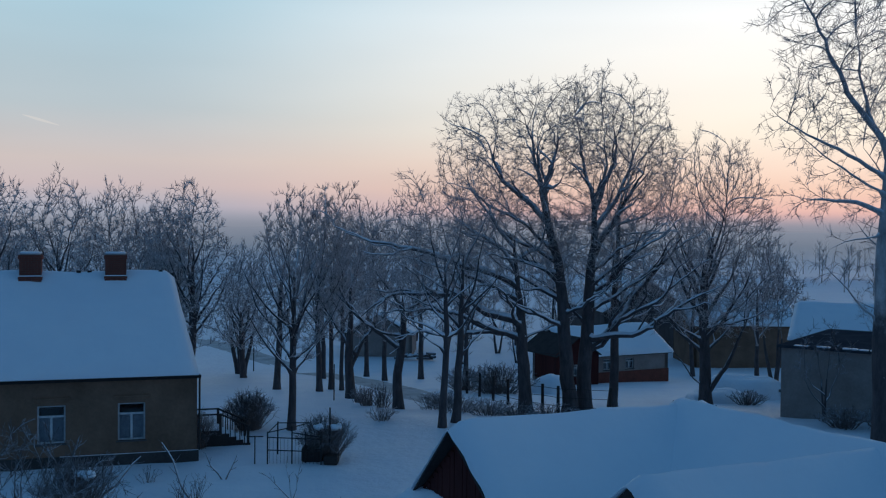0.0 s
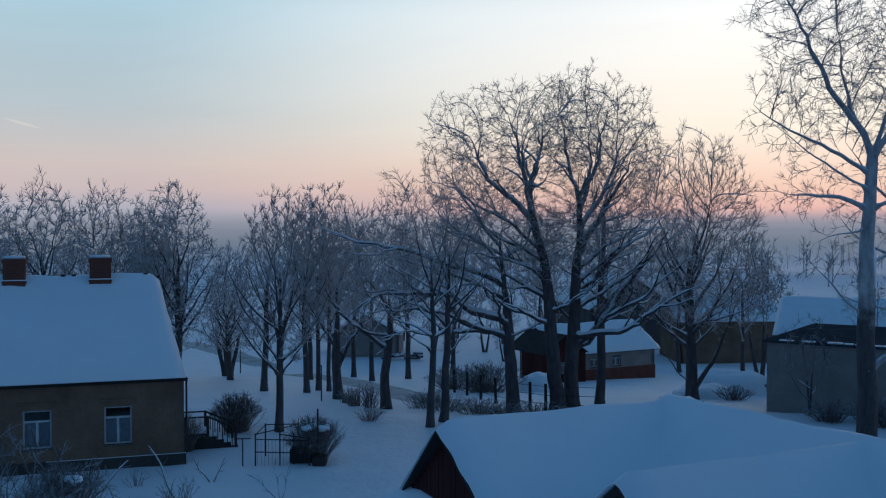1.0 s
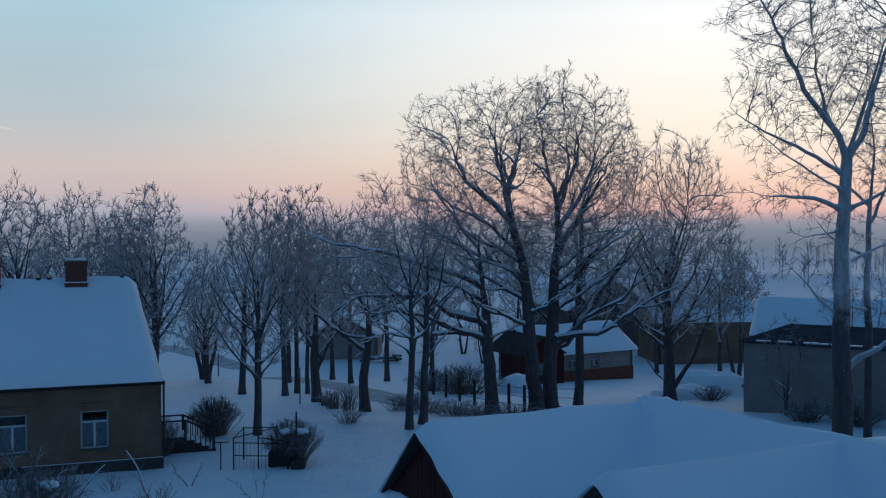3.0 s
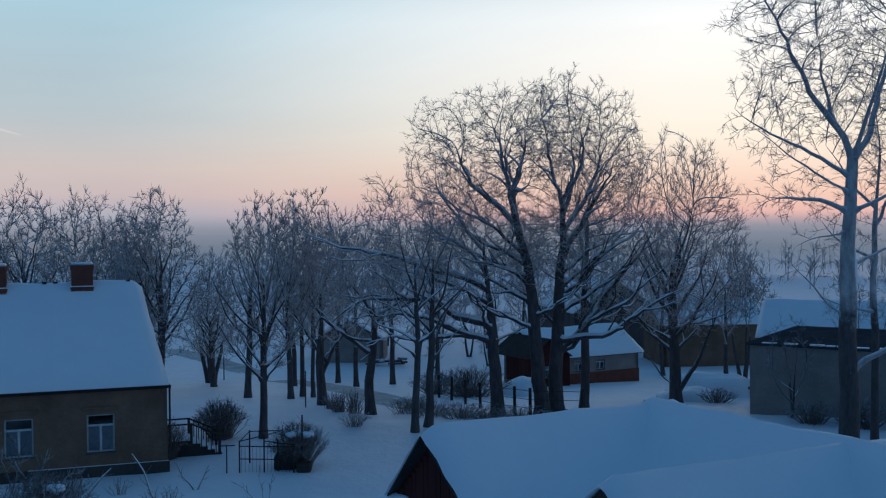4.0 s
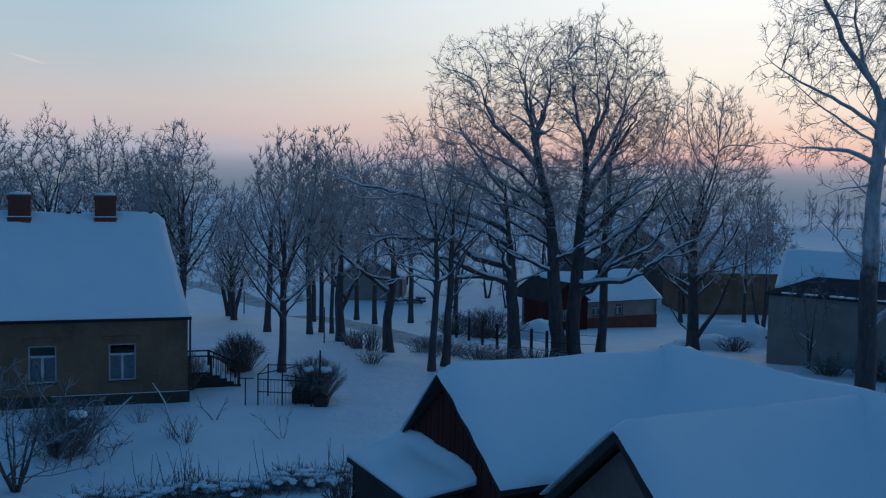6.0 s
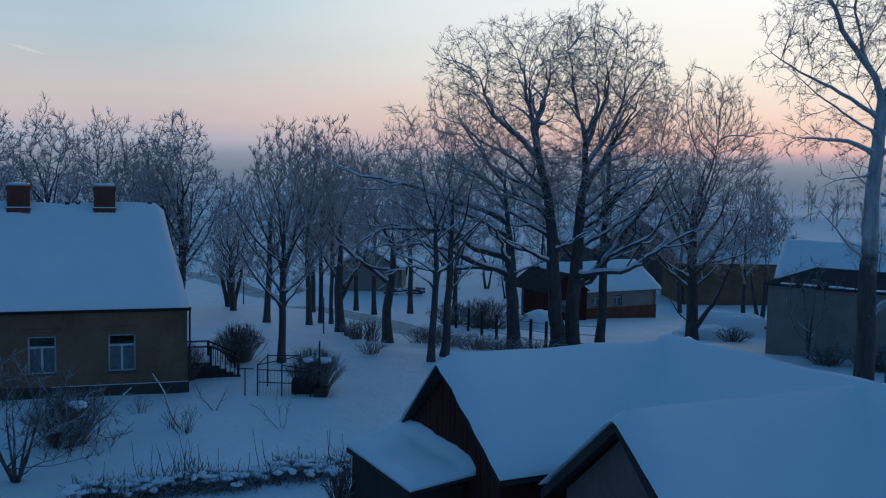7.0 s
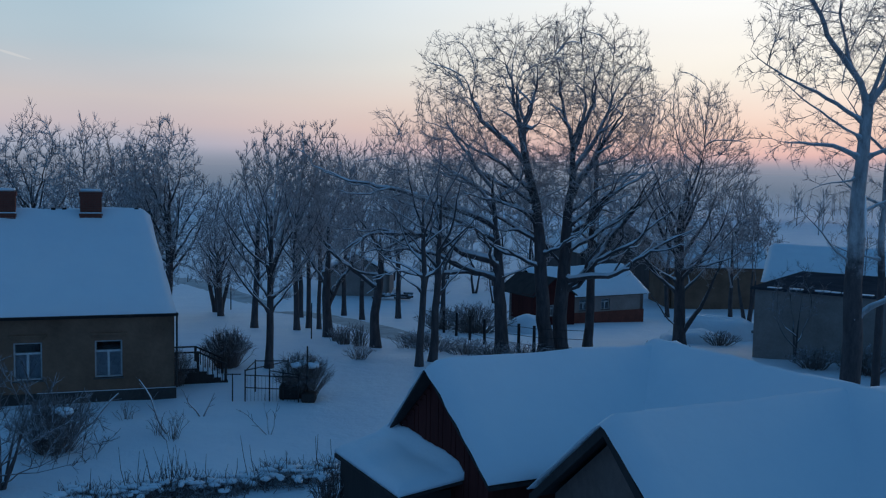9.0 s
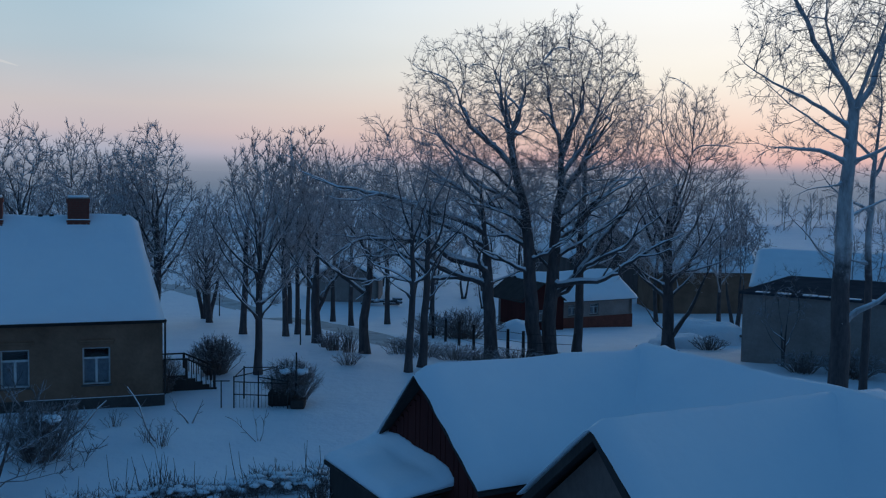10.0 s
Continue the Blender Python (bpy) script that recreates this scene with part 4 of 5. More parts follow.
lane_tree("maple_tree", 14.1, 53.6, 15.0, 0.34, "rounded bare tree with fine upright frosted branches",
          [(0.8, 345, 55, 5.5, 0.03, 0.15), (3.2, 15, 40, 4.0, 0.04, 0.09), (1.0, 175, 30, 3.2, 0.05, 0.05), (5.4, 170, 52, 4.0, 0.02, 0.1), (6.2, 20, 60, 4.0, 0.02, 0.1), (6.6, 270, 62, 4.0, 0.02, 0.09), (3.5, 190, 22, 4.2, 0.02, 0.08), (4.5, 10, 25, 4.8, 0.02, 0.09), (4.0, 330, 18, 4.0, 0.0, 0.07)],
          [((0.4, 0, 9.5), (3.3, 3.0, 4.9)), ((1.4, 0, 6.2), (3.2, 2.4, 2.6)), ((-1.2, 0, 5.8), (2.4, 2.0, 2.2))],
          seed=31, twigs=3, gnarl=2, kill=0.36, step=0.3, fan=10, fan_low=0.2, lean=(0.0, 0), fork=0.52, count=5737, rise=0.2, jitter=0.09, drive=0.85, angle=42, crook=0.1)
tall = lane_tree("poplar_tree", 14.95, 34.1, 22.0, 0.37, "tall bare tree with crooked limbs and hoarfrost on the bark",
          [(9.0, 182, 26, 3.0, -0.07, 0.10), (10.9, 180, 66, 7.0, -0.055, 0.12), (11.0, 2, 58, 6.4, -0.01, 0.12), (10.6, 172, 40, 4.6, -0.03, 0.08), (10.0, 186, 24, 4.2, -0.02, 0.05), (11.0, 120, 70, 5.0, 0.0, 0.08), (11.0, 330, 74, 5.0, 0.0, 0.08), (8.4, 190, -20, 2.0, 0.0, 0.035), (5.7, 176, 34, 2.8, 0.0, 0.05), (3.8, 352, 34, 3.2, 0.02, 0.13), (7.6, 8, 10, 2.6, 0.04, 0.07), (9.2, 350, 30, 3.0, 0.02, 0.08)],
          [((-0.7, 0, 15.6), (3.2, 2.8, 3.9)), ((-2.3, 0, 12.4), (2.0, 1.5, 1.9)), ((-1.9, 0, 9.6), (1.7, 1.1, 1.0)), ((1.6, 0, 12), (2.0, 1.8, 2.4)), ((-1.5, 0, 7.0), (0.9, 0.7, 0.8))],
          seed=45, kill=0.38, ridge=0.0, bark=RIME_HAZE_BARK, fork=0.5, count=3221, rise=0.03, jitter=0.26, crook=0.14, limb_mat=PALE_LIMB)
lane_tree("poplar_tree", 16.75, 36.0, 17.0, 0.16, "slender rimed tree standing behind the tall one",
          [(7.4, 180, 20, 2.6, 0.0, 0.06), (8.6, 10, 45, 3.0, 0.0, 0.07), (5.6, 186, 12, 2.2, 0.02, 0.05), (9.4, 170, 50, 3.0, 0.0, 0.06)],
          [((0.2, 0, 12.4), (2.0, 1.8, 3.6)), ((-1.0, 0, 8.2), (1.4, 1.0, 1.2))], seed=43, ridge=0.0, bark=RIME_HAZE_BARK, fork=0.66, count=720, rise=0.05, crook=0.15, limb_mat=PALE_LIMB)


def rime_crust(owner, z0, z1, r, path):
    """Snow blown onto the flank of a trunk that follows x = path(z)."""
    rng = np.random.default_rng(6)
    n = 14
    zs = np.linspace(z0, z1, n)
    f = np.sin(np.linspace(0.05, math.pi - 0.05, n)) ** 0.7
    p = np.stack([np.array([path(h) for h in zs]) + rng.normal(0, 0.012, n), np.full(n, -0.11), zs], 1)
    v, q = tubes([(p, r * f * rng.uniform(0.9, 1.05, n))], 10)
    quad_mesh("rime_crust", v, q, LIMB_SNOW, owner, "crust of blown snow on the bark")


rime_crust(tall, 5.6, 8.6, 0.2, lambda h: 0.08 - 0.06 * max(0.0, h - 6.6))
lane_tree("lime_tree", -6.2, 41.5, 10.2, 0.17, "slim bare lime tree with upright frosted branches", [(2.2, 20, 48, 2.2, 0.03, 0.05), (2.6, 170, 50, 2.0, 0.03, 0.05), (3.2, 80, 55, 2.2, 0.02, 0.05), (3.4, 270, 55, 2.2, 0.02, 0.05), (4.0, 190, 62, 2.6, 0.01, 0.05), (4.4, 350, 62, 2.6, 0.01, 0.05)],
          [((0.1, 0, 6.9), (1.55, 1.5, 2.9)), ((0, 0, 4.0), (1.6, 1.5, 1.4))], seed=51, twig=0.006, shoot=0.3, fan=14, fan_low=0.24, lean=(0.02, 0), fork=0.66, count=2268, rise=0.3, jitter=0.09, drive=0.85, angle=42, crook=0.09)
lane_tree("ash_tree", -2.1, 48.9, 10.4, 0.26, "bare roadside tree with one low snowy limb", [(3.0, 180, 30, 4.2, 0.0, 0.12), (4.2, 20, 38, 3.4, 0.0, 0.10), (5.0, 160, 50, 2.6, 0.02, 0.08), (3.8, 200, 15, 3.6, 0.0, 0.07), (5.2, 10, 25, 3.4, 0.0, 0.07)],
          [((-0.4, 0, 6.8), (2.5, 2.3, 2.9)), ((-2.2, 0, 5.2), (1.5, 1.2, 0.9))], seed=61, gnarl=3, crook=0.2, fork=0.6, count=1412)
lane_tree("ash_tree", -5.0, 55.5, 10.6, 0.28, "old forked roadside tree, bare and knotty", [(1.9, 8, 50, 3.4, 0.02, 0.15), (3.0, 170, 50, 3.0, 0.0, 0.09)],
          [((0.2, 0, 6.6), (2.2, 2.1, 3.5))], seed=62, gnarl=3, crook=0.22, fork=0.6, count=1412)
for k, (x, y, h, r) in enumerate([(-7.45, 61.2, 12.5, 0.19), (-6.95, 63.0, 12.8, 0.16), (-6.2, 62.2, 12.3, 0.14), (-10.4, 63.3, 12.5, 0.22)]):
    lane_tree("lime_tree", x, y, h, r, "straight bare lime tree in the row by the road", [], [((0.2 * k - 0.2, 0, h * 0.61), (1.9, 1.8, h * 0.38))], seed=70 + k, twig=0.008, tip=0.0105, shoot=0.32, fan=9, fan_low=0.25, lean=(0.02 * k - 0.02, 0), fork=0.6, count=1623, rise=0.3, jitter=0.09, drive=0.85, angle=42, crook=0.1, group="roadside limes")
lane_tree("young_tree", 0.04, 42.1, 11.6, 0.17, "slim bare tree with a dark trunk", [(4.0, 175, 30, 3.0, 0.0, 0.05), (5.2, 20, 35, 2.6, 0.0, 0.05), (3.2, 200, 25, 2.4, 0.0, 0.04)], [((-0.8, 0, 7.8), (1.6, 1.5, 3.4))], seed=81, fan=6, fan_low=0.3, lean=(-0.01, 0), fork=0.62, count=1080, rise=0.14)
lane_tree("young_tree", 0.6, 43.1, 11.8, 0.19, "slim leaning bare tree with a dark trunk", [(3.2, 10, 25, 2.4, 0.0, 0.05), (4.6, 350, 30, 3.0, 0.0, 0.05), (5.4, 170, 35, 2.6, 0.0, 0.05)], [((0.7, 0, 8.0), (1.5, 1.5, 3.4))], seed=82, fan=6, fan_low=0.3, lean=(0.05, 0), fork=0.62, count=1080, rise=0.14)
lane_tree("wild_pear_tree", -16.4, 82.0, 9.4, 0.2, "small many-stemmed bare tree", [], [((0, 0, 5.4), (2.0, 2.0, 3.8))], seed=91, fan=5, stems=4, splay=0.2, fork=0.45, count=1046, rise=0.2, jitter=0.09, drive=0.85, angle=42)

# big trees behind the house, and others down the slope
first = []
for k, (x, y, h, s) in enumerate([(-30.6, 69, 15.8, 0), (-26.9, 71, 15.4, 1), (-24.2, 75, 13.4, 2), (-21.2, 73, 13.6, 1), (-18.9, 69, 13.6, 2), (-17.0, 68, 14.6, 0), (-34.0, 74, 15, 1), (-15.0, 76, 11.0, 2)]):
    if k < 3:
        first.append(lane_tree("lime_tree", x, y, h, 0.32, "large bare lime tree, frosted, behind the house", [(4.5, 20, 45, 4.5, 0.02, 0.12), (5.2, 175, 48, 4.4, 0.02, 0.12), (6.0, 95, 52, 4.0, 0.02, 0.1), (6.2, 268, 52, 4.0, 0.02, 0.1)],
                               [((0, 0, 10.4), (2.6, 2.4, 4.2)), ((-1.5, 0.3, 7.4), (2.4, 2.2, 4.4)), ((1.6, -0.3, 7.0), (2.3, 2.2, 4.4))],
                               seed=100 + k, fan=12, fan_low=0.22, fork=0.55, count=1650, step=0.36, kill=0.42, shoot=0.48, twigs=2, twig=0.0125, twig_len=0.24, tip=0.0125, angle=52, jitter=0.15, drive=0.55, rise=0.16, group="limes behind the house", fine_mat=LIMB))
    else:
        c = copy_thing(first[s], pose(x, y, ground_z(x, y), 0, 0, 70 * k))
        c.scale = (h / 15.5,) * 3
far_first = []
for k, (x, y, h) in enumerate([(-9.0, 76, 13.8), (-6.0, 80, 14.2), (-4.2, 74, 13.4), (-1.6, 77, 14.6), (2.0, 84, 14.2), (9.5, 88, 13.0), (16.5, 92, 14.5), (21.0, 84, 13.2), (24.5, 78, 12.6), (13.2, 110, 14.0), (32, 96, 12), (-12, 120, 11)]):
    if k < 2:
        far_first.append(lane_tree("birch_tree", x, y, h, 0.2, "bare frosted tree in the misty distance", [], [((0.0, 0, h * 0.64), (2.0, 2.0, h * 0.36))], seed=130 + k, fan=8, fork=0.6, count=340, step=0.5, kill=0.62, shoot=0.6, twigs=2, twig=0.013, twig_len=0.32, tip=0.012, rise=0.24, jitter=0.09, drive=0.85, angle=42, group="distant frosted trees", twig_mat=FAR_FROST_HAZE, limb_mat=PALE_LIMB))
    else:
        c = copy_thing(far_first[k % 2], pose(x, y, ground_z(x, y), 0, 0, 55 * k))
        c.scale = (h / 13.8,) * 3


scrub = []
for k, (x, y, h) in enumerate([(-6.5, 104, 8.5), (-3.0, 110, 9.5), (0.5, 103, 8.0), (3.0, 112, 10), (5.5, 100, 8.0), (8.0, 107, 9.5), (11.0, 98, 8.5), (13.5, 116, 10), (-10.5, 112, 9), (-15.0, 122, 9), (-20, 128, 9.5), (18, 122, 10), (23, 118, 10), (28, 112, 9.5), (33, 108, 9), (38, 112, 9.5), (2.0, 92, 6.5), (7.0, 93, 6.5)]):
    if k < 2:
        scrub.append(lane_tree("willow_tree", x, y, h, 0.13, "small frosted tree on the far side of the field", [], [((0, 0, h * 0.55), (2.3, 2.2, h * 0.45))], seed=160 + k, stems=3, splay=0.18, fork=0.4, count=170, step=0.5, kill=0.65, shoot=0.6, twigs=2, twig=0.016, twig_len=0.36, tip=0.012, rise=0.16, group="distant frosted trees", limb_mat=PALE_LIMB))
    else:
        c = copy_thing(scrub[k % 2], pose(x, y, ground_z(x, y), 0, 0, 47 * k))
        c.scale = (h / 9.0,) * 3


def far_wood():
    """A frosted wood along the edge of the far fields."""
    rng = np.random.default_rng(5)
    lines = []
    for k in range(200):
        az = rng.uniform(50, 128)
        d = rng.uniform(200, 380)
        x, y = d * math.cos(math.radians(az)), d * math.sin(math.radians(az))
        if 95 < az < 104:
            continue
        h = rng.uniform(6.0, 10.0)
        z = ground_z(x, y) - 0.2
        p = np.array([(x, y, z), (x + rng.normal(0, 0.2), y, z + h * 0.5), (x + rng.normal(0, 0.3), y, z + h)])
        lines.append((p, np.array((0.16, 0.11, 0.05))))
        for i in range(20):
            f = rng.uniform(0.25, 0.95)
            a = rng.uniform(0, 6.28)
            s = p[0] * (1 - f) + p[2] * f
            ln = h * 0.36 * (1.1 - 0.6 * f) * rng.uniform(0.6, 1.1)
            e = s + np.array((math.cos(a) * ln * 0.55, math.sin(a) * ln * 0.55, ln * 0.8))
            m = (s + e) / 2 + rng.normal(0, 0.12, 3)
            lines.append((np.array([s, m, e]), np.array((0.07, 0.06, 0.04))))
    v, q = tubes(lines, 3)
    tagged(quad_mesh("far_wood", v, q, FAR_FROST_HAZE), "far frosted wood at the edge of the fields", "wood", kind="stuff")


far_wood()


# ---- shrubs and weeds ----
def bush(name, x, y, r, h, n, label, seed, mat=None, category="bush", fan=1.0, twigs=9, wide=0.0048, clump=0):
    """A dense bare shrub: many stems from the ground, each with fine side twigs."""
    rng = np.random.default_rng(seed)
    z0 = ground_z(x, y) - 0.05
    root = thing(name, pose(x, y, z0), label, category)
    stems, fine = [], []
    for k in range(n):
        a = rng.uniform(0, 6.283)
        t = rng.uniform(0, 1) ** 0.6
        base = np.array((math.cos(a), math.sin(a), 0)) * r * 0.35 * t
        tip = np.array((math.cos(a) * r * t * fan, math.sin(a) * r * t * fan, h * math.sqrt(max(0.1, 1 - (t * 0.85) ** 2)) * rng.uniform(0.72, 1.0)))
        mid = base * 0.5 + tip * 0.5 + rng.normal(0, 0.07, 3) * r + np.array((0, 0, 0.10 * h))
        p = np.array([base, base * 0.7 + mid * 0.3 + rng.normal(0, 0.03, 3), mid, mid * 0.45 + tip * 0.55 + rng.normal(0, 0.05, 3), tip])
        stems.append((p, np.linspace(wide * 2.2, wide * 0.7, 5)))
        for i in range(twigs):
            f = rng.uniform(0.3, 1.0) * 3.999
            j = int(f)
            s = p[j] + (p[j + 1] - p[j]) * (f - j)
            d = unit(p[j + 1] - p[j]) + rng.normal(0, 0.6, 3)
            ln = rng.uniform(0.08, 0.26) * h / 1.5
            e = s + unit(d) * ln
            fine.append((np.array([s, (s + e) / 2 + rng.normal(0, 0.015, 3), e]), np.array((wide, wide * 0.8, wide * 0.5))))
    v, q = tubes(stems, 4)
    tagged(quad_mesh("stemwork", v, q, BRUSH, root), kind="stuff")
    if fine:
        v, q = tubes(fine, 3)
        tagged(quad_mesh("twiggery", v, q, mat or BRUSH, root), kind="stuff")
    for k in range(clump):
        bm = bmesh.new()
        bmesh.ops.create_icosphere(bm, subdivisions=2, radius=0.2)
        a = rng.uniform(0, 6.28)
        for vv in bm.verts:
            vv.co.z *= 0.5
            vv.co *= 1 + 0.25 * noise.noise(vv.co * 6 + Vector((k, seed, 0)))
            vv.co += Vector((math.cos(a) * r * 0.4, -r * 0.35 + math.sin(a) * 0.2, h * rng.uniform(0.72, 0.8)))
        part("snow_clump", bm, ROOF_SNOW, root, "lump of caught snow", True)
    return root


bush("round_bush", -7.95, 41.6, 1.12, 1.75, 280, "dense rounded brown bush standing in snow", 1, twigs=11, wide=0.0055)
bush("garden_bush", -4.2, 36.4, 1.15, 1.75, 300, "dense dark bush with lumps of snow inside the pen", 2, twigs=12, clump=3)
bush("garden_bush", -10.5, 28.8, 1.35, 1.75, 300, "dense dark garden bush below the house", 3, twigs=12, clump=2)
bush("garden_bush", -9.2, 37.9, 0.8, 1.6, 120, "dark leafless bush beside the porch steps", 9, twigs=10)
lane_tree("currant_shrub", -10.6, 25.4, 3.4, 0.04, "many-stemmed leafless shrub with arching snowy shoots", [(0.3, 350, 24, 2.8, -0.02, 0.022), (0.4, 15, 36, 2.8, -0.02, 0.022), (0.5, 330, 50, 2.4, 0.0, 0.02), (0.3, 300, 40, 2.0, 0.0, 0.02), (0.4, 0, 8, 2.6, 0.0, 0.02), (0.5, 180, 60, 2.2, 0.0, 0.02)],
          [((0.7, 0, 1.5), (2.1, 1.4, 1.2)), ((-0.5, 0, 2.0), (1.4, 1.3, 1.3))], seed=47, ridge=0.0, stems=7, splay=0.35, fork=0.6, count=1300, crook=0.18, twigs=3, rise=0.16, angle=36, twig=0.0065, limb_mat=BRUSH, fine_mat=BRUSH, twig_mat=BRUSH, category="shrub")
bush("young_shrub", -7.45, 30.3, 0.7, 0.95, 16, "small leafless shrub poking out of the snow", 5, category="shrub", twigs=6)
bush("young_shrub", -8.0, 30.9, 0.5, 0.8, 10, "small leafless shrub poking out of the snow", 6, category="shrub", twigs=5)
bush("young_shrub", -9.6, 32.8, 0.5, 0.65, 12, "low thin leafless shrub near the house wall", 7, category="shrub", twigs=5)
bush("garden_sprig", -7.5, 25.9, 0.18, 0.6, 4, "few dry stalks standing in the snow", 8, category="stalks", twigs=3)
bush("young_shrub", -2.6, 43.6, 0.8, 0.8, 60, "low frosted shrub at the lane side", 14, FROST, category="shrub", twigs=8)
for k, (x, y, r, h, n) in enumerate([(-3.7, 50.5, 0.9, 1.2, 60), (-2.9, 49.3, 0.7, 1.3, 50), (-4.3, 52.5, 0.8, 1.0, 40), (0.8, 47.5, 1.7, 0.9, 80), (2.2, 46.0, 1.7, 0.9, 80), (3.4, 45.0, 1.7, 0.8, 80), (-0.4, 49.3, 1.5, 0.9, 60), (4.8, 44.4, 1.6, 0.8, 70), (0.1, 52.0, 1.2, 0.9, 90)]):
    bush("weed_clump", x, y, r, h, n, "dry brown weeds and grass on the lane's bank", 20 + k, category="weeds", twigs=4, fan=1.0, wide=0.007)
bush("bramble", -2.15, 24.3, 0.55, 1.15, 60, "tangled bramble against the lean-to wall", 41, category="shrub", twigs=8, wide=0.008, clump=1)
bush("thicket", 3.4, 60.5, 2.6, 1.9, 190, "dark leafless thicket by the fence", 33, category="bush", twigs=10, wide=0.010)
bush("thicket", 1.6, 63.5, 2.0, 1.6, 120, "dark leafless thicket by the fence", 34, category="bush", twigs=10, wide=0.010)
bush("thicket", 16.6, 54.5, 1.2, 0.9, 70, "low tangled brush at the foot of a tree", 35, category="bush", twigs=8, wide=0.009)
bush("thicket", 19.0, 42.0, 1.6, 1.3, 150, "dark brush below the grey wall", 37, category="bush", twigs=9, wide=0.009)
bush("thicket", 17.2, 42.8, 1.3, 1.0, 110, "dark brush below the grey wall", 38, category="bush", twigs=9, wide=0.009)
lane_tree("alder_tree", 25.2, 76.0, 8.4, 0.16, "dense dark bare tree behind the long shed", [], [((0.0, 0, 6.3), (2.2, 1.9, 1.7))], seed=95, stems=3, splay=0.15, fork=0.5, count=800, rise=0.12, limb_mat=LIMB, fine_mat=BRUSH, twig_mat=BRUSH, twig=0.009)
lane_tree("alder_tree", 25.5, 56.0, 8.0, 0.14, "dense dark bare tree behind the garages", [], [((0.0, 0, 5.4), (2.6, 2.2, 2.6))], seed=96, stems=3, splay=0.15, fork=0.45, count=270, rise=0.12, limb_mat=LIMB, twig_mat=BRUSH)
lane_tree("elder_shrub", 16.9, 44.3, 4.4, 0.06, "leafless elder shrub before the grey wall", [(0.7, 170, 50, 1.8, 0.0, 0.03), (1.0, 10, 42, 1.8, 0.0, 0.03), (1.5, 190, 40, 1.4, 0.0, 0.025)],
          [((0, 0, 2.9), (1.3, 1.0, 1.5))], seed=36, stems=2, splay=0.25, fork=0.5, count=220, crook=0.2, twigs=3, limb_mat=BARK, fine_mat=BRUSH, twig_mat=BRUSH, category="shrub")


def hedge():
    """A clipped low hedge under snow across the garden, with long upright shoots."""
    rng = np.random.default_rng(77)
    root = thing("hedge", pose(0, 0, 0), "low tangled hedge sagging under snow", "hedge")
    a, b = np.array((-8.6, 23.9, 0.0)), np.array((-2.2, 26.9, 0.0))
    fine = []
    for k in range(1700):
        s = a + (b - a) * rng.uniform(0, 1)
        s = s + np.array((rng.normal(0, 0.1), rng.normal(0, 0.30) + 0.25 * noise.noise(Vector((s[0] * 0.7, 2, 2))), 0))
        lift = 0.8 + 0.55 * noise.noise(Vector((s[0] * 0.9, s[1] * 0.9, 6)))
        e = s + np.array((rng.normal(0, 0.25), rng.normal(0, 0.26), rng.uniform(0.25, 0.66) * lift))
        fine.append((np.array([s, (s + e) / 2 + rng.normal(0, 0.05, 3), e]), np.array((0.011, 0.009, 0.005))))
    v, q = tubes(fine, 3)
    tagged(quad_mesh("twiggery", v, q, BRUSH, root), kind="stuff")
    shoots = []
    for k in range(46):
        f = rng.choice((rng.normal(0.36, 0.07), rng.uniform(0.05, 0.98)), p=(0.6, 0.4))
        s = a + (b - a) * f + np.array((0, rng.normal(0, 0.2), 0.3))
        e = s + np.array((rng.normal(0, 0.18), rng.normal(0, 0.12), rng.uniform(0.4, 1.15)))
        shoots.append((np.array([s, (s + e) / 2 + rng.normal(0, 0.03, 3), e]), np.array((0.012, 0.009, 0.005))))
    v, q = tubes(shoots, 3)
    tagged(quad_mesh("shootwork", v, q, BRUSH, root), kind="stuff")
    pads = bmesh.new()
    for k in range(250):
        f = rng.uniform(0, 1)
        c = a + (b - a) * f + np.array((0, rng.normal(0, 0.26), rng.uniform(0.26, 0.52) * (0.85 + 0.5 * noise.noise(Vector(((a + (b - a) * f)[0] * 0.9, (a + (b - a) * f)[1] * 0.9, 6))))))
        got = bmesh.ops.create_icosphere(pads, subdivisions=2, radius=1.0)
        sx, sy, sz = rng.uniform(0.06, 0.2), rng.uniform(0.05, 0.15), rng.uniform(0.035, 0.075)
        for vv in got["verts"]:
            w = 1 + 0.3 * noise.noise(vv.co * 2 + Vector((k, 0, 0)))
            vv.co = Vector((vv.co.x * sx * w + c[0], vv.co.y * sy * w + c[1], vv.co.z * sz * w + c[2]))
    tagged(part("snow_cover", pads, ROOF_SNOW, root, "", True), kind="stuff")


hedge()


def bare_stick(x, y, pts, r, label, name="garden_sapling"):
    g = Grower(int(abs(x) * 100), 0.22, 0.03, 50, 0.7, 0.008, 3, 0.5)
    root = thing(name, pose(x, y, ground_z(x, y)), label, "sapling")
    for az, el, ln in pts:
        p, rr = g.line((0, 0, -0.1), heading(az, el), ln, r, r * 0.4, 1)
        v, q = tubes([(p, rr)], 6)
        quad_mesh("stem", v, q, LIMB, root)
        g.lines[2] = []
        g.depth = 2
        g.sprout(p, rr, 1, ln * 0.55, 0.35, 4)
        if g.lines[2]:
            v, q = tubes(g.lines[2], 4)
            tagged(quad_mesh("twiggery", v, q, BRUSH, root), kind="stuff")
    return root


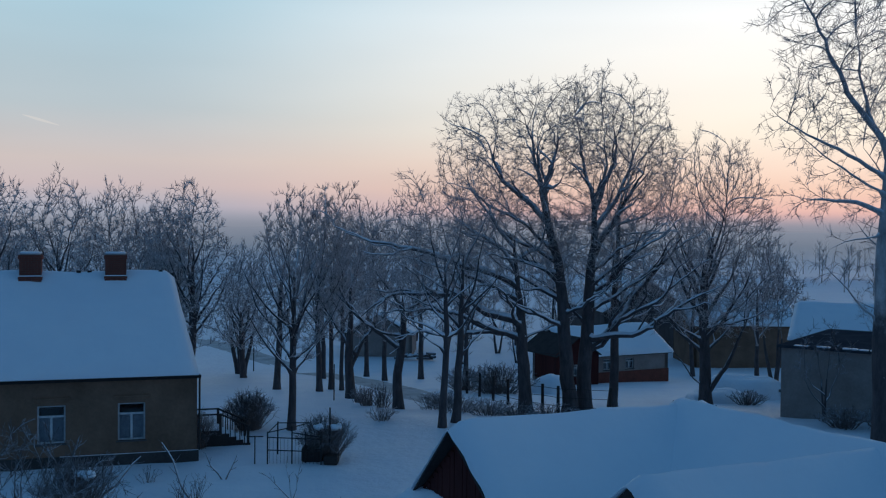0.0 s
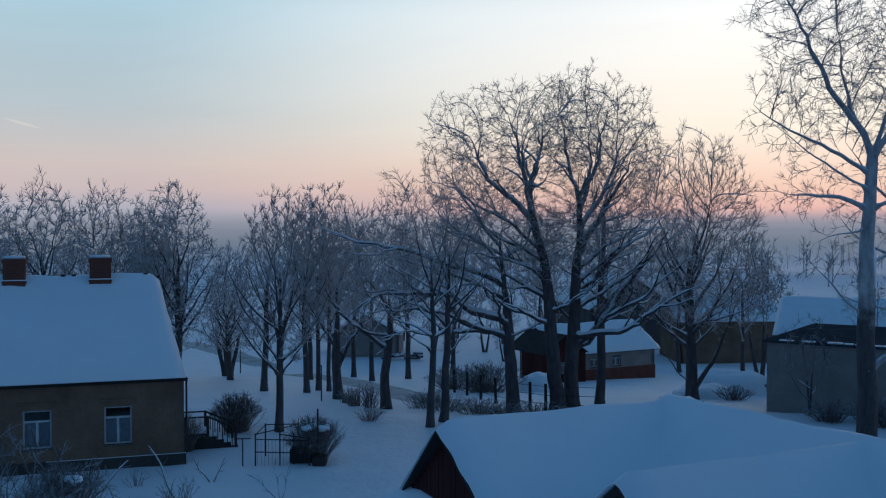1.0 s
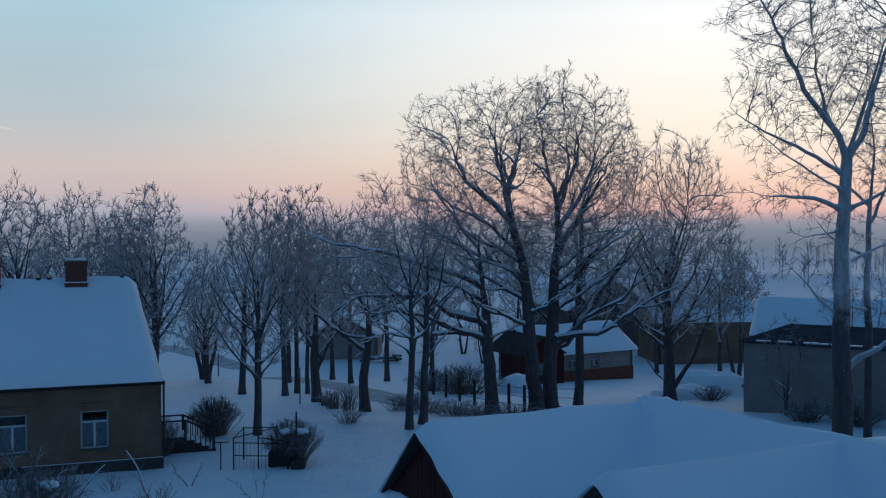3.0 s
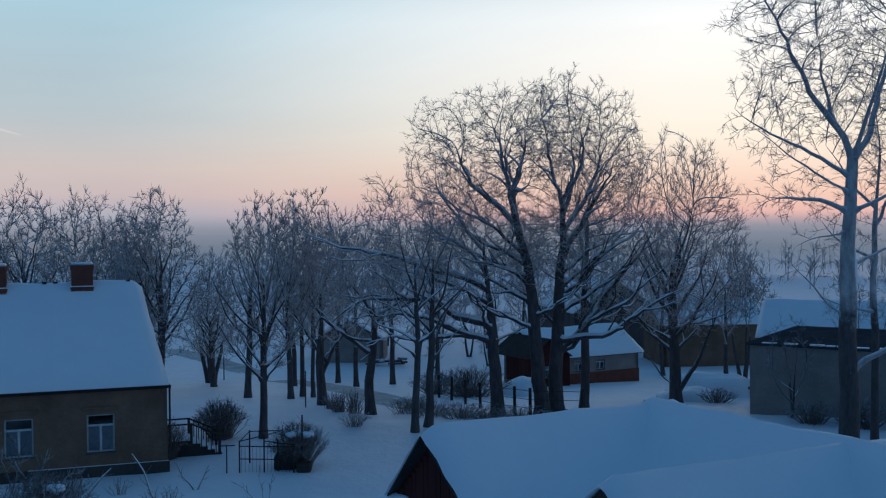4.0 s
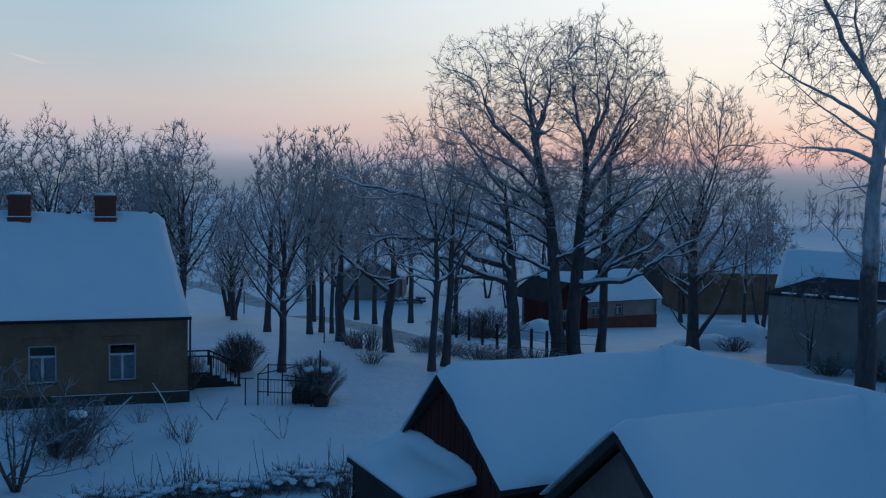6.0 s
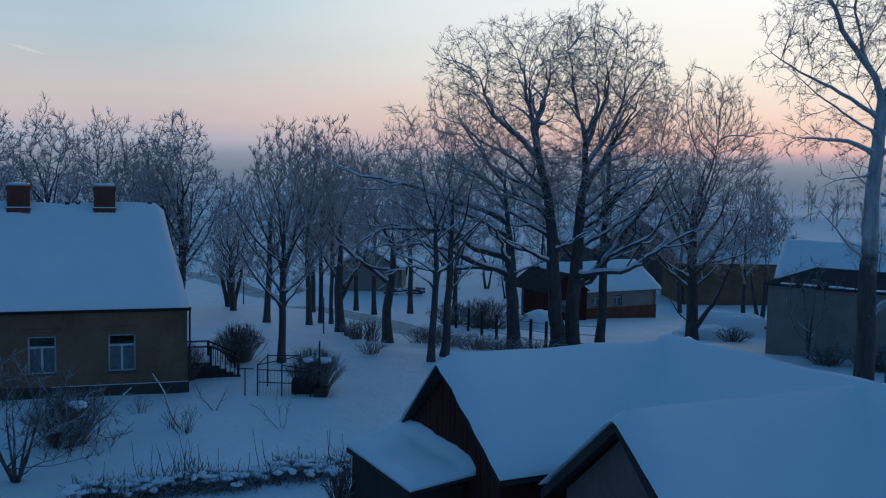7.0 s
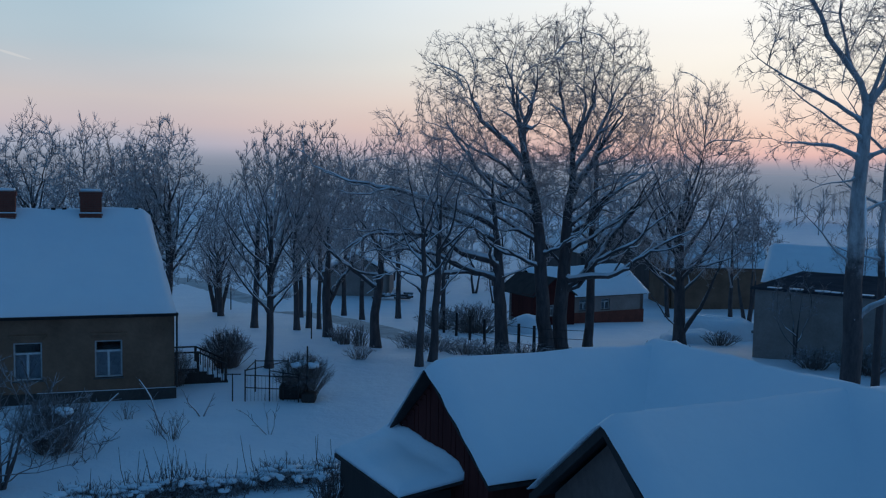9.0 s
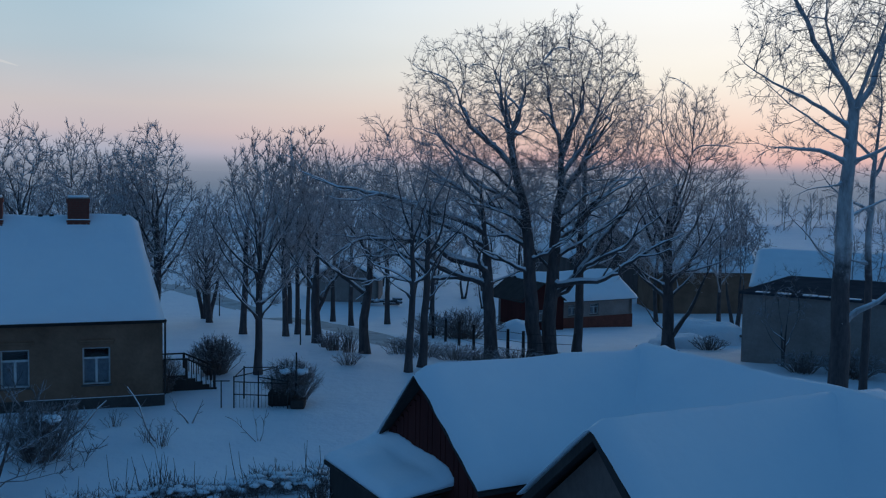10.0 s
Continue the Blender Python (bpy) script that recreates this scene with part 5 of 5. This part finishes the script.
bare_stick(-7.2, 33.3, [(165, 62, 1.1), (10, 72, 0.95)], 0.035, "bare forked sapling in the snow")
bare_stick(-7.7, 31.0, [(160, 60, 2.1)], 0.045, "leaning bare sapling with snow along it")
bare_stick(-10.4, 29.4, [(30, 40, 2.2), (60, 55, 1.6)], 0.05, "crooked bare fruit tree branch with snow along it")
bare_stick(-4.6, 31.0, [(170, 40, 1.3), (140, 60, 1.3), (60, 65, 1.1)], 0.022, "thin spreading bare sapling")
bare_stick(-2.5, 26.6, [(20, 50, 0.9), (150, 40, 0.8), (80, 70, 0.8)], 0.03, "crooked bare sapling at the end of the hedge")


# ---- fences, pen, poles ----
def post_fence(name, pts, h, label, wires=3):
    root = thing(name, pose(0, 0, 0), label, "fence")
    for i, (x, y) in enumerate(pts):
        z = ground_z(x, y)
        bm = bar(bmesh.new(), (x, y, z - 0.1), (x + 0.03 * math.sin(i * 2.3), y, z + h), 0.085, 7, 0.07)
        part("post", bm, DARKWOOD, root)
    for a, b in zip(pts, pts[1:]):
        for w in range(wires):
            hz = h * (0.3 + 0.3 * w)
            part("wire", bar(bmesh.new(), (*a, ground_z(*a) + hz), (*b, ground_z(*b) + hz), 0.012, 4), IRON, root)
    return root


post_fence("post_fence", [(0.2 + 0.66 * k, 65.0 - 2.45 * k) for k in range(8)] + [(5.4, 46.4), (7.6, 45.2)], 1.35, "old dark post and wire fence along the lane")


def pen():
    root = thing("garden_pen", pose(-6.15, 35.5, ground_z(-6.15, 35.5)), "rusty iron frame of a small garden pen", "pen")
    for x, y, h in ((0, 0, 1.15), (0.85, 0.1, 1.35), (1.3, 0.3, 1.1), (1.9, 0.0, 1.0), (0.1, 1.6, 1.2), (1.3, 1.7, 1.2)):
        part("post", bar(bmesh.new(), (x, y, -0.1), (x, y, h), 0.028, 6), IRON, root)
    for a, b in (((0, 0, 1.12), (0.85, 0.1, 1.3)), ((0.85, 0.1, 1.1), (1.9, 0, 0.98)), ((0, 0, 1.1), (0.1, 1.6, 1.15)), ((0.1, 1.6, 1.15), (1.3, 1.7, 1.15)), ((0.85, 0.1, 1.3), (1.3, 1.7, 1.15)), ((0, 0, 0.5), (1.9, 0, 0.45)), ((0, 0, 0.95), (1.9, 0, 0.9))):
        part("rail", bar(bmesh.new(), a, b, 0.02, 5), IRON, root)
    for k in range(14):
        x = 0.07 + k * 0.13
        part("mesh_wire", bar(bmesh.new(), (x, 0.0, 0.02), (x, 0.0, 0.93), 0.006, 3), IRON, root)
    for x, y, w, h in ((1.5, 0.35, 0.7, 0.5), (2.25, -0.1, 0.5, 0.3)):
        bm = boxes((x - w / 2, x + w / 2, y, y + 0.6, 0, h), bevel=0.04)
        part("crate", bm, DARKWOOD, root, "dark old crate")


pen()


def pole(x, y, h, r, label, cross=0.0):
    z = ground_z(x, y)
    root = thing("pole", pose(x, y, z), label, "pole")
    part("shaft", bar(bmesh.new(), (0, 0, -0.1), (0, 0, h), r, 7, r * 0.85), IRON, root)
    if cross:
        part("crossbar", bar(bmesh.new(), (-cross, 0, h - 0.03), (cross, 0, h - 0.02), r * 0.8, 6), IRON, root)


pole(-4.0, 36.0, 1.95, 0.035, "thin dark garden pole standing in snow")
pole(-5.75, 53.6, 1.95, 0.035, "thin dark roadside stake")
pole(-16.0, 85.3, 2.1, 0.05, "thin dark roadside stake")
pole(-6.6, 35.5, 1.0, 0.025, "low iron clothes post with a crossbar", 0.3)


def porch():
    root = thing("porch_steps", HOUSE @ pose(0.1, 2.2, 0) @ Matrix.Diagonal((0.95, 0.9, 0.72, 1)), "dark wooden porch steps with railings, dusted with snow", "steps")
    part("platform", boxes((0.0, 1.0, 0, 1.4, -0.1, 0.78), bevel=0.015), DARKWOOD, root)
    part("platform_snow", boxes((0.02, 0.98, 0.02, 1.38, 0.78, 0.86), bevel=0.03), ROOF_SNOW, root)
    for k in range(4):
        z = 0.60 - k * 0.18
        part("step", boxes((1.0 + 0.28 * k, 1.3 + 0.28 * k, 0, 1.4, -0.1, z), bevel=0.01), DARKWOOD, root)
        part("step_snow", boxes((1.01 + 0.28 * k, 1.28 + 0.28 * k, 0.03, 1.37, z, z + 0.05), bevel=0.015), ROOF_SNOW, root)
    for y in (0.03, 1.37):
        for x, z0, z1 in ((0.05, 0.7, 1.7), (0.95, 0.7, 1.7), (2.05, 0.0, 1.0)):
            part("post", boxes((x - 0.05, x + 0.05, y - 0.05, y + 0.05, z0, z1), bevel=0.008), DARKWOOD, root)
        part("handrail", bar(bmesh.new(), (0.95, y, 1.66), (2.1, y, 0.95), 0.045, 6), DARKWOOD, root, "handrail with snow")
        part("handrail", bar(bmesh.new(), (0.0, y, 1.66), (0.95, y, 1.66), 0.045, 6), DARKWOOD, root)
        for k in range(5):
            x = 1.15 + k * 0.19
            part("baluster", bar(bmesh.new(), (x, y, 0.5 - k * 0.13), (x, y, 1.52 - k * 0.118), 0.02, 5), DARKWOOD, root)


porch()


# ---- the farm down the lane ----
def farm_house(name, x, y, turn, L, D, E, R, wall_mat, label, low_mat=None, low=0.0, holes=(), z=None, gable_mat=None):
    """A gabled farm building; its front runs along x from 0 to L."""
    zz = ground_z(x, y) if z is None else z
    b = thing(name, pose(x, y, zz, 0, 0, turn), label, "building")
    part("wall", wall_with_holes(0, L, low, E, list(holes), 0.3), wall_mat, b)
    if low:
        part("plinth", boxes((-0.04, L + 0.04, -0.05, 0.3, -0.8, low)), low_mat, b, "red brick plinth")
    else:
        part("plinth", boxes((0, L, 0.0, 0.3, -0.8, 0)), wall_mat, b)
    part("wall", boxes((0, L, D - 0.3, D, -0.8, E)), wall_mat, b)
    gable_wall("gable", D / 2, E, R, 0.3, gable_mat or wall_mat, b, pose(0, D / 2, 0))
    gable_wall("gable", D / 2, E, R, 0.3, wall_mat, b, pose(L, D / 2, 0, 0, 0, 180))
    gable_roof(b, L, D / 2, R, DARKWOOD, 0.3, pose(0, D / 2, E))
    snow_roof("roof_snow", L + 0.8, D / 2 + 0.2, R + 0.1, 0.22, b, "snow-covered roof", pose(-0.4, D / 2, E - 0.06), int(abs(x) * 7))
    for a, c, d, e in holes:
        casement(b, (a + c) / 2, d, c - a, e - d, 0.12, 0.66)
        part("curtain", boxes((a, c, 0.4, 0.42, d, e)), CURTAIN, b)
    return b


farm_house("farmhouse", 9.56, 72.6, 27.0, 8.6, 5.6, 2.15, 1.75, GREY_PLASTER, "low farmhouse with red brick foot and snowy roof", BRICK, 0.85,
           [(2.6, 3.4, 1.0, 1.8), (4.6, 5.4, 1.0, 1.8)], z=-3.05, gable_mat=REDWOOD)


def annex():
    b = thing("farm_annex", pose(9.56, 72.6, -3.05, 0, 0, 27) @ pose(-2.3, -1.2, 0), "dark red boarded annex with a small white window", "annex")
    part("wall", wall_with_holes(0, 3.6, 0, 2.5, [(1.1, 1.8, 0.95, 1.75)], 0.2), REDWOOD, b)
    part("wall", boxes((0, 0.2, 0.2, 1.5, -0.4, 2.5)), REDWOOD, b)
    part("wall", boxes((3.4, 3.6, 0.2, 1.5, -0.4, 2.5)), REDWOOD, b)
    part("plinth", boxes((0, 3.6, 0, 0.2, -0.5, 0.0)), BRICK, b)
    gable_wall("gable", 1.8, 0.0, 1.15, 0.15, REDWOOD, b, pose(1.8, 0.02, 2.5, 0, 0, 90))
    gable_roof(b, 4.6, 1.8, 1.25, DARKWOOD, 0.2, pose(1.8, 0.0, 2.5, 0, 0, 90))
    casement(b, 1.45, 0.95, 0.7, 0.8, 0.05, 0.66)
    part("curtain", boxes((1.1, 1.8, 0.3, 0.32, 0.95, 1.75)), CURTAIN, b)


annex()
farm_house("barn", 25.9, 104.5, 99.0, 14, 9.4, 4.1, 3.1, GREYWOOD, "tall dark wooden barn with a snowy roof")
farm_house("farm_shed", 22.8, 91.0, 2.0, 9.5, 7.0, 3.9, 2.0, PLASTER, "long low ochre shed under snow")
farm_house("farm_shed", 21.6, 61.6, -25.0, 22.0, 8.0, 3.5, 1.9, PLINTH, "long grey shed with a broad snowy roof")
farm_house("field_barn", -2.9, 96.6, 88.0, 7.0, 6.4, 2.2, 1.9, GREY_PLASTER, "small grey field barn across the road")


def garage_block():
    b = thing("garage_block", pose(15.75, 46.6, 0, 0, 0, -35), "grey plastered garage block with a flat roof", "garage")
    part("wall", boxes((0, 16, 0, 0.3, -0.6, 3.0)), GREY_PLASTER, b, "stained grey plaster")
    part("wall", boxes((0, 0.3, 0.3, 9, -0.6, 3.0)), GREY_PLASTER, b)
    part("wall", boxes((15.7, 16, 0.3, 9, -0.6, 3.0)), GREY_PLASTER, b)
    part("wall", boxes((0.3, 15.7, 8.7, 9, -0.6, 3.0)), GREY_PLASTER, b)
    part("roof", boxes((-0.15, 16.15, -0.18, 9.15, 3.0, 3.12)), ROOFING, b, "dark tarred roof")
    rng = np.random.default_rng(9)
    x = 0.6
    while x < 6:
        w = rng.uniform(0.15, 0.7)
        bm = boxes((x, x + w, -0.2, 0.1, 3.12, 3.12 + rng.uniform(0.03, 0.07)), bevel=0.015)
        part("snow_patch", bm, ROOF_SNOW, b)
        x += w + rng.uniform(0.05, 0.6)


garage_block()


def mound(name, x, y, r, h, label, seed, stretch=1.0, rough=1.0):
    """A smooth heap of snow."""
    bm = bmesh.new()
    bmesh.ops.create_uvsphere(bm, u_segments=32, v_segments=16, radius=1.0)
    for v in bm.verts:
        n = 1 + rough * 0.22 * noise.noise(v.co * 1.7 + Vector((seed, 0, 0))) + 0.08 * noise.noise(v.co * 5 + Vector((seed, 0, 0)))
        v.co = Vector((v.co.x * r * stretch * n, v.co.y * r * n, v.co.z * h * n))
    ob = part(name, bm, SNOW, None, "", True)
    ob.location = (x, y, ground_z(x, y) - 0.1)
    tagged(ob, label, "snow heap")


mound("snow_mound", 6.8, 62.2, 1.45, 1.15, "rounded heap of snow by the fence", 1, 1.0, 0.3)
mound("snow_mound", 17.9, 59.5, 2.2, 1.5, "large uneven heap of snow in the yard", 2, 1.3)
mound("snow_mound", 15.6, 56.5, 1.6, 0.8, "low uneven heap of snow in the yard", 3, 1.2)


def log_pile(x, y, n, label, seed):
    rng = np.random.default_rng(seed)
    root = thing("log_pile", pose(x, y, ground_z(x, y)), label, "logs")
    for k in range(n):
        a = np.array((rng.uniform(-1.8, 1.8), rng.uniform(-0.5, 0.5), 0.18 + 0.5 * rng.uniform(0, 1) ** 2))
        d = np.array((rng.normal(0.3, 0.4), rng.normal(0.2, 0.5), rng.normal(0, 0.12)))
        part("log", bar(bmesh.new(), a - d * 0.8, a + d * 0.8, 0.12, 8), BARK, root)


log_pile(-2.3, 94.5, 16, "loose dark pile of logs on the snow", 3)
log_pile(20.0, 58.4, 9, "few logs on the snow heap", 4)
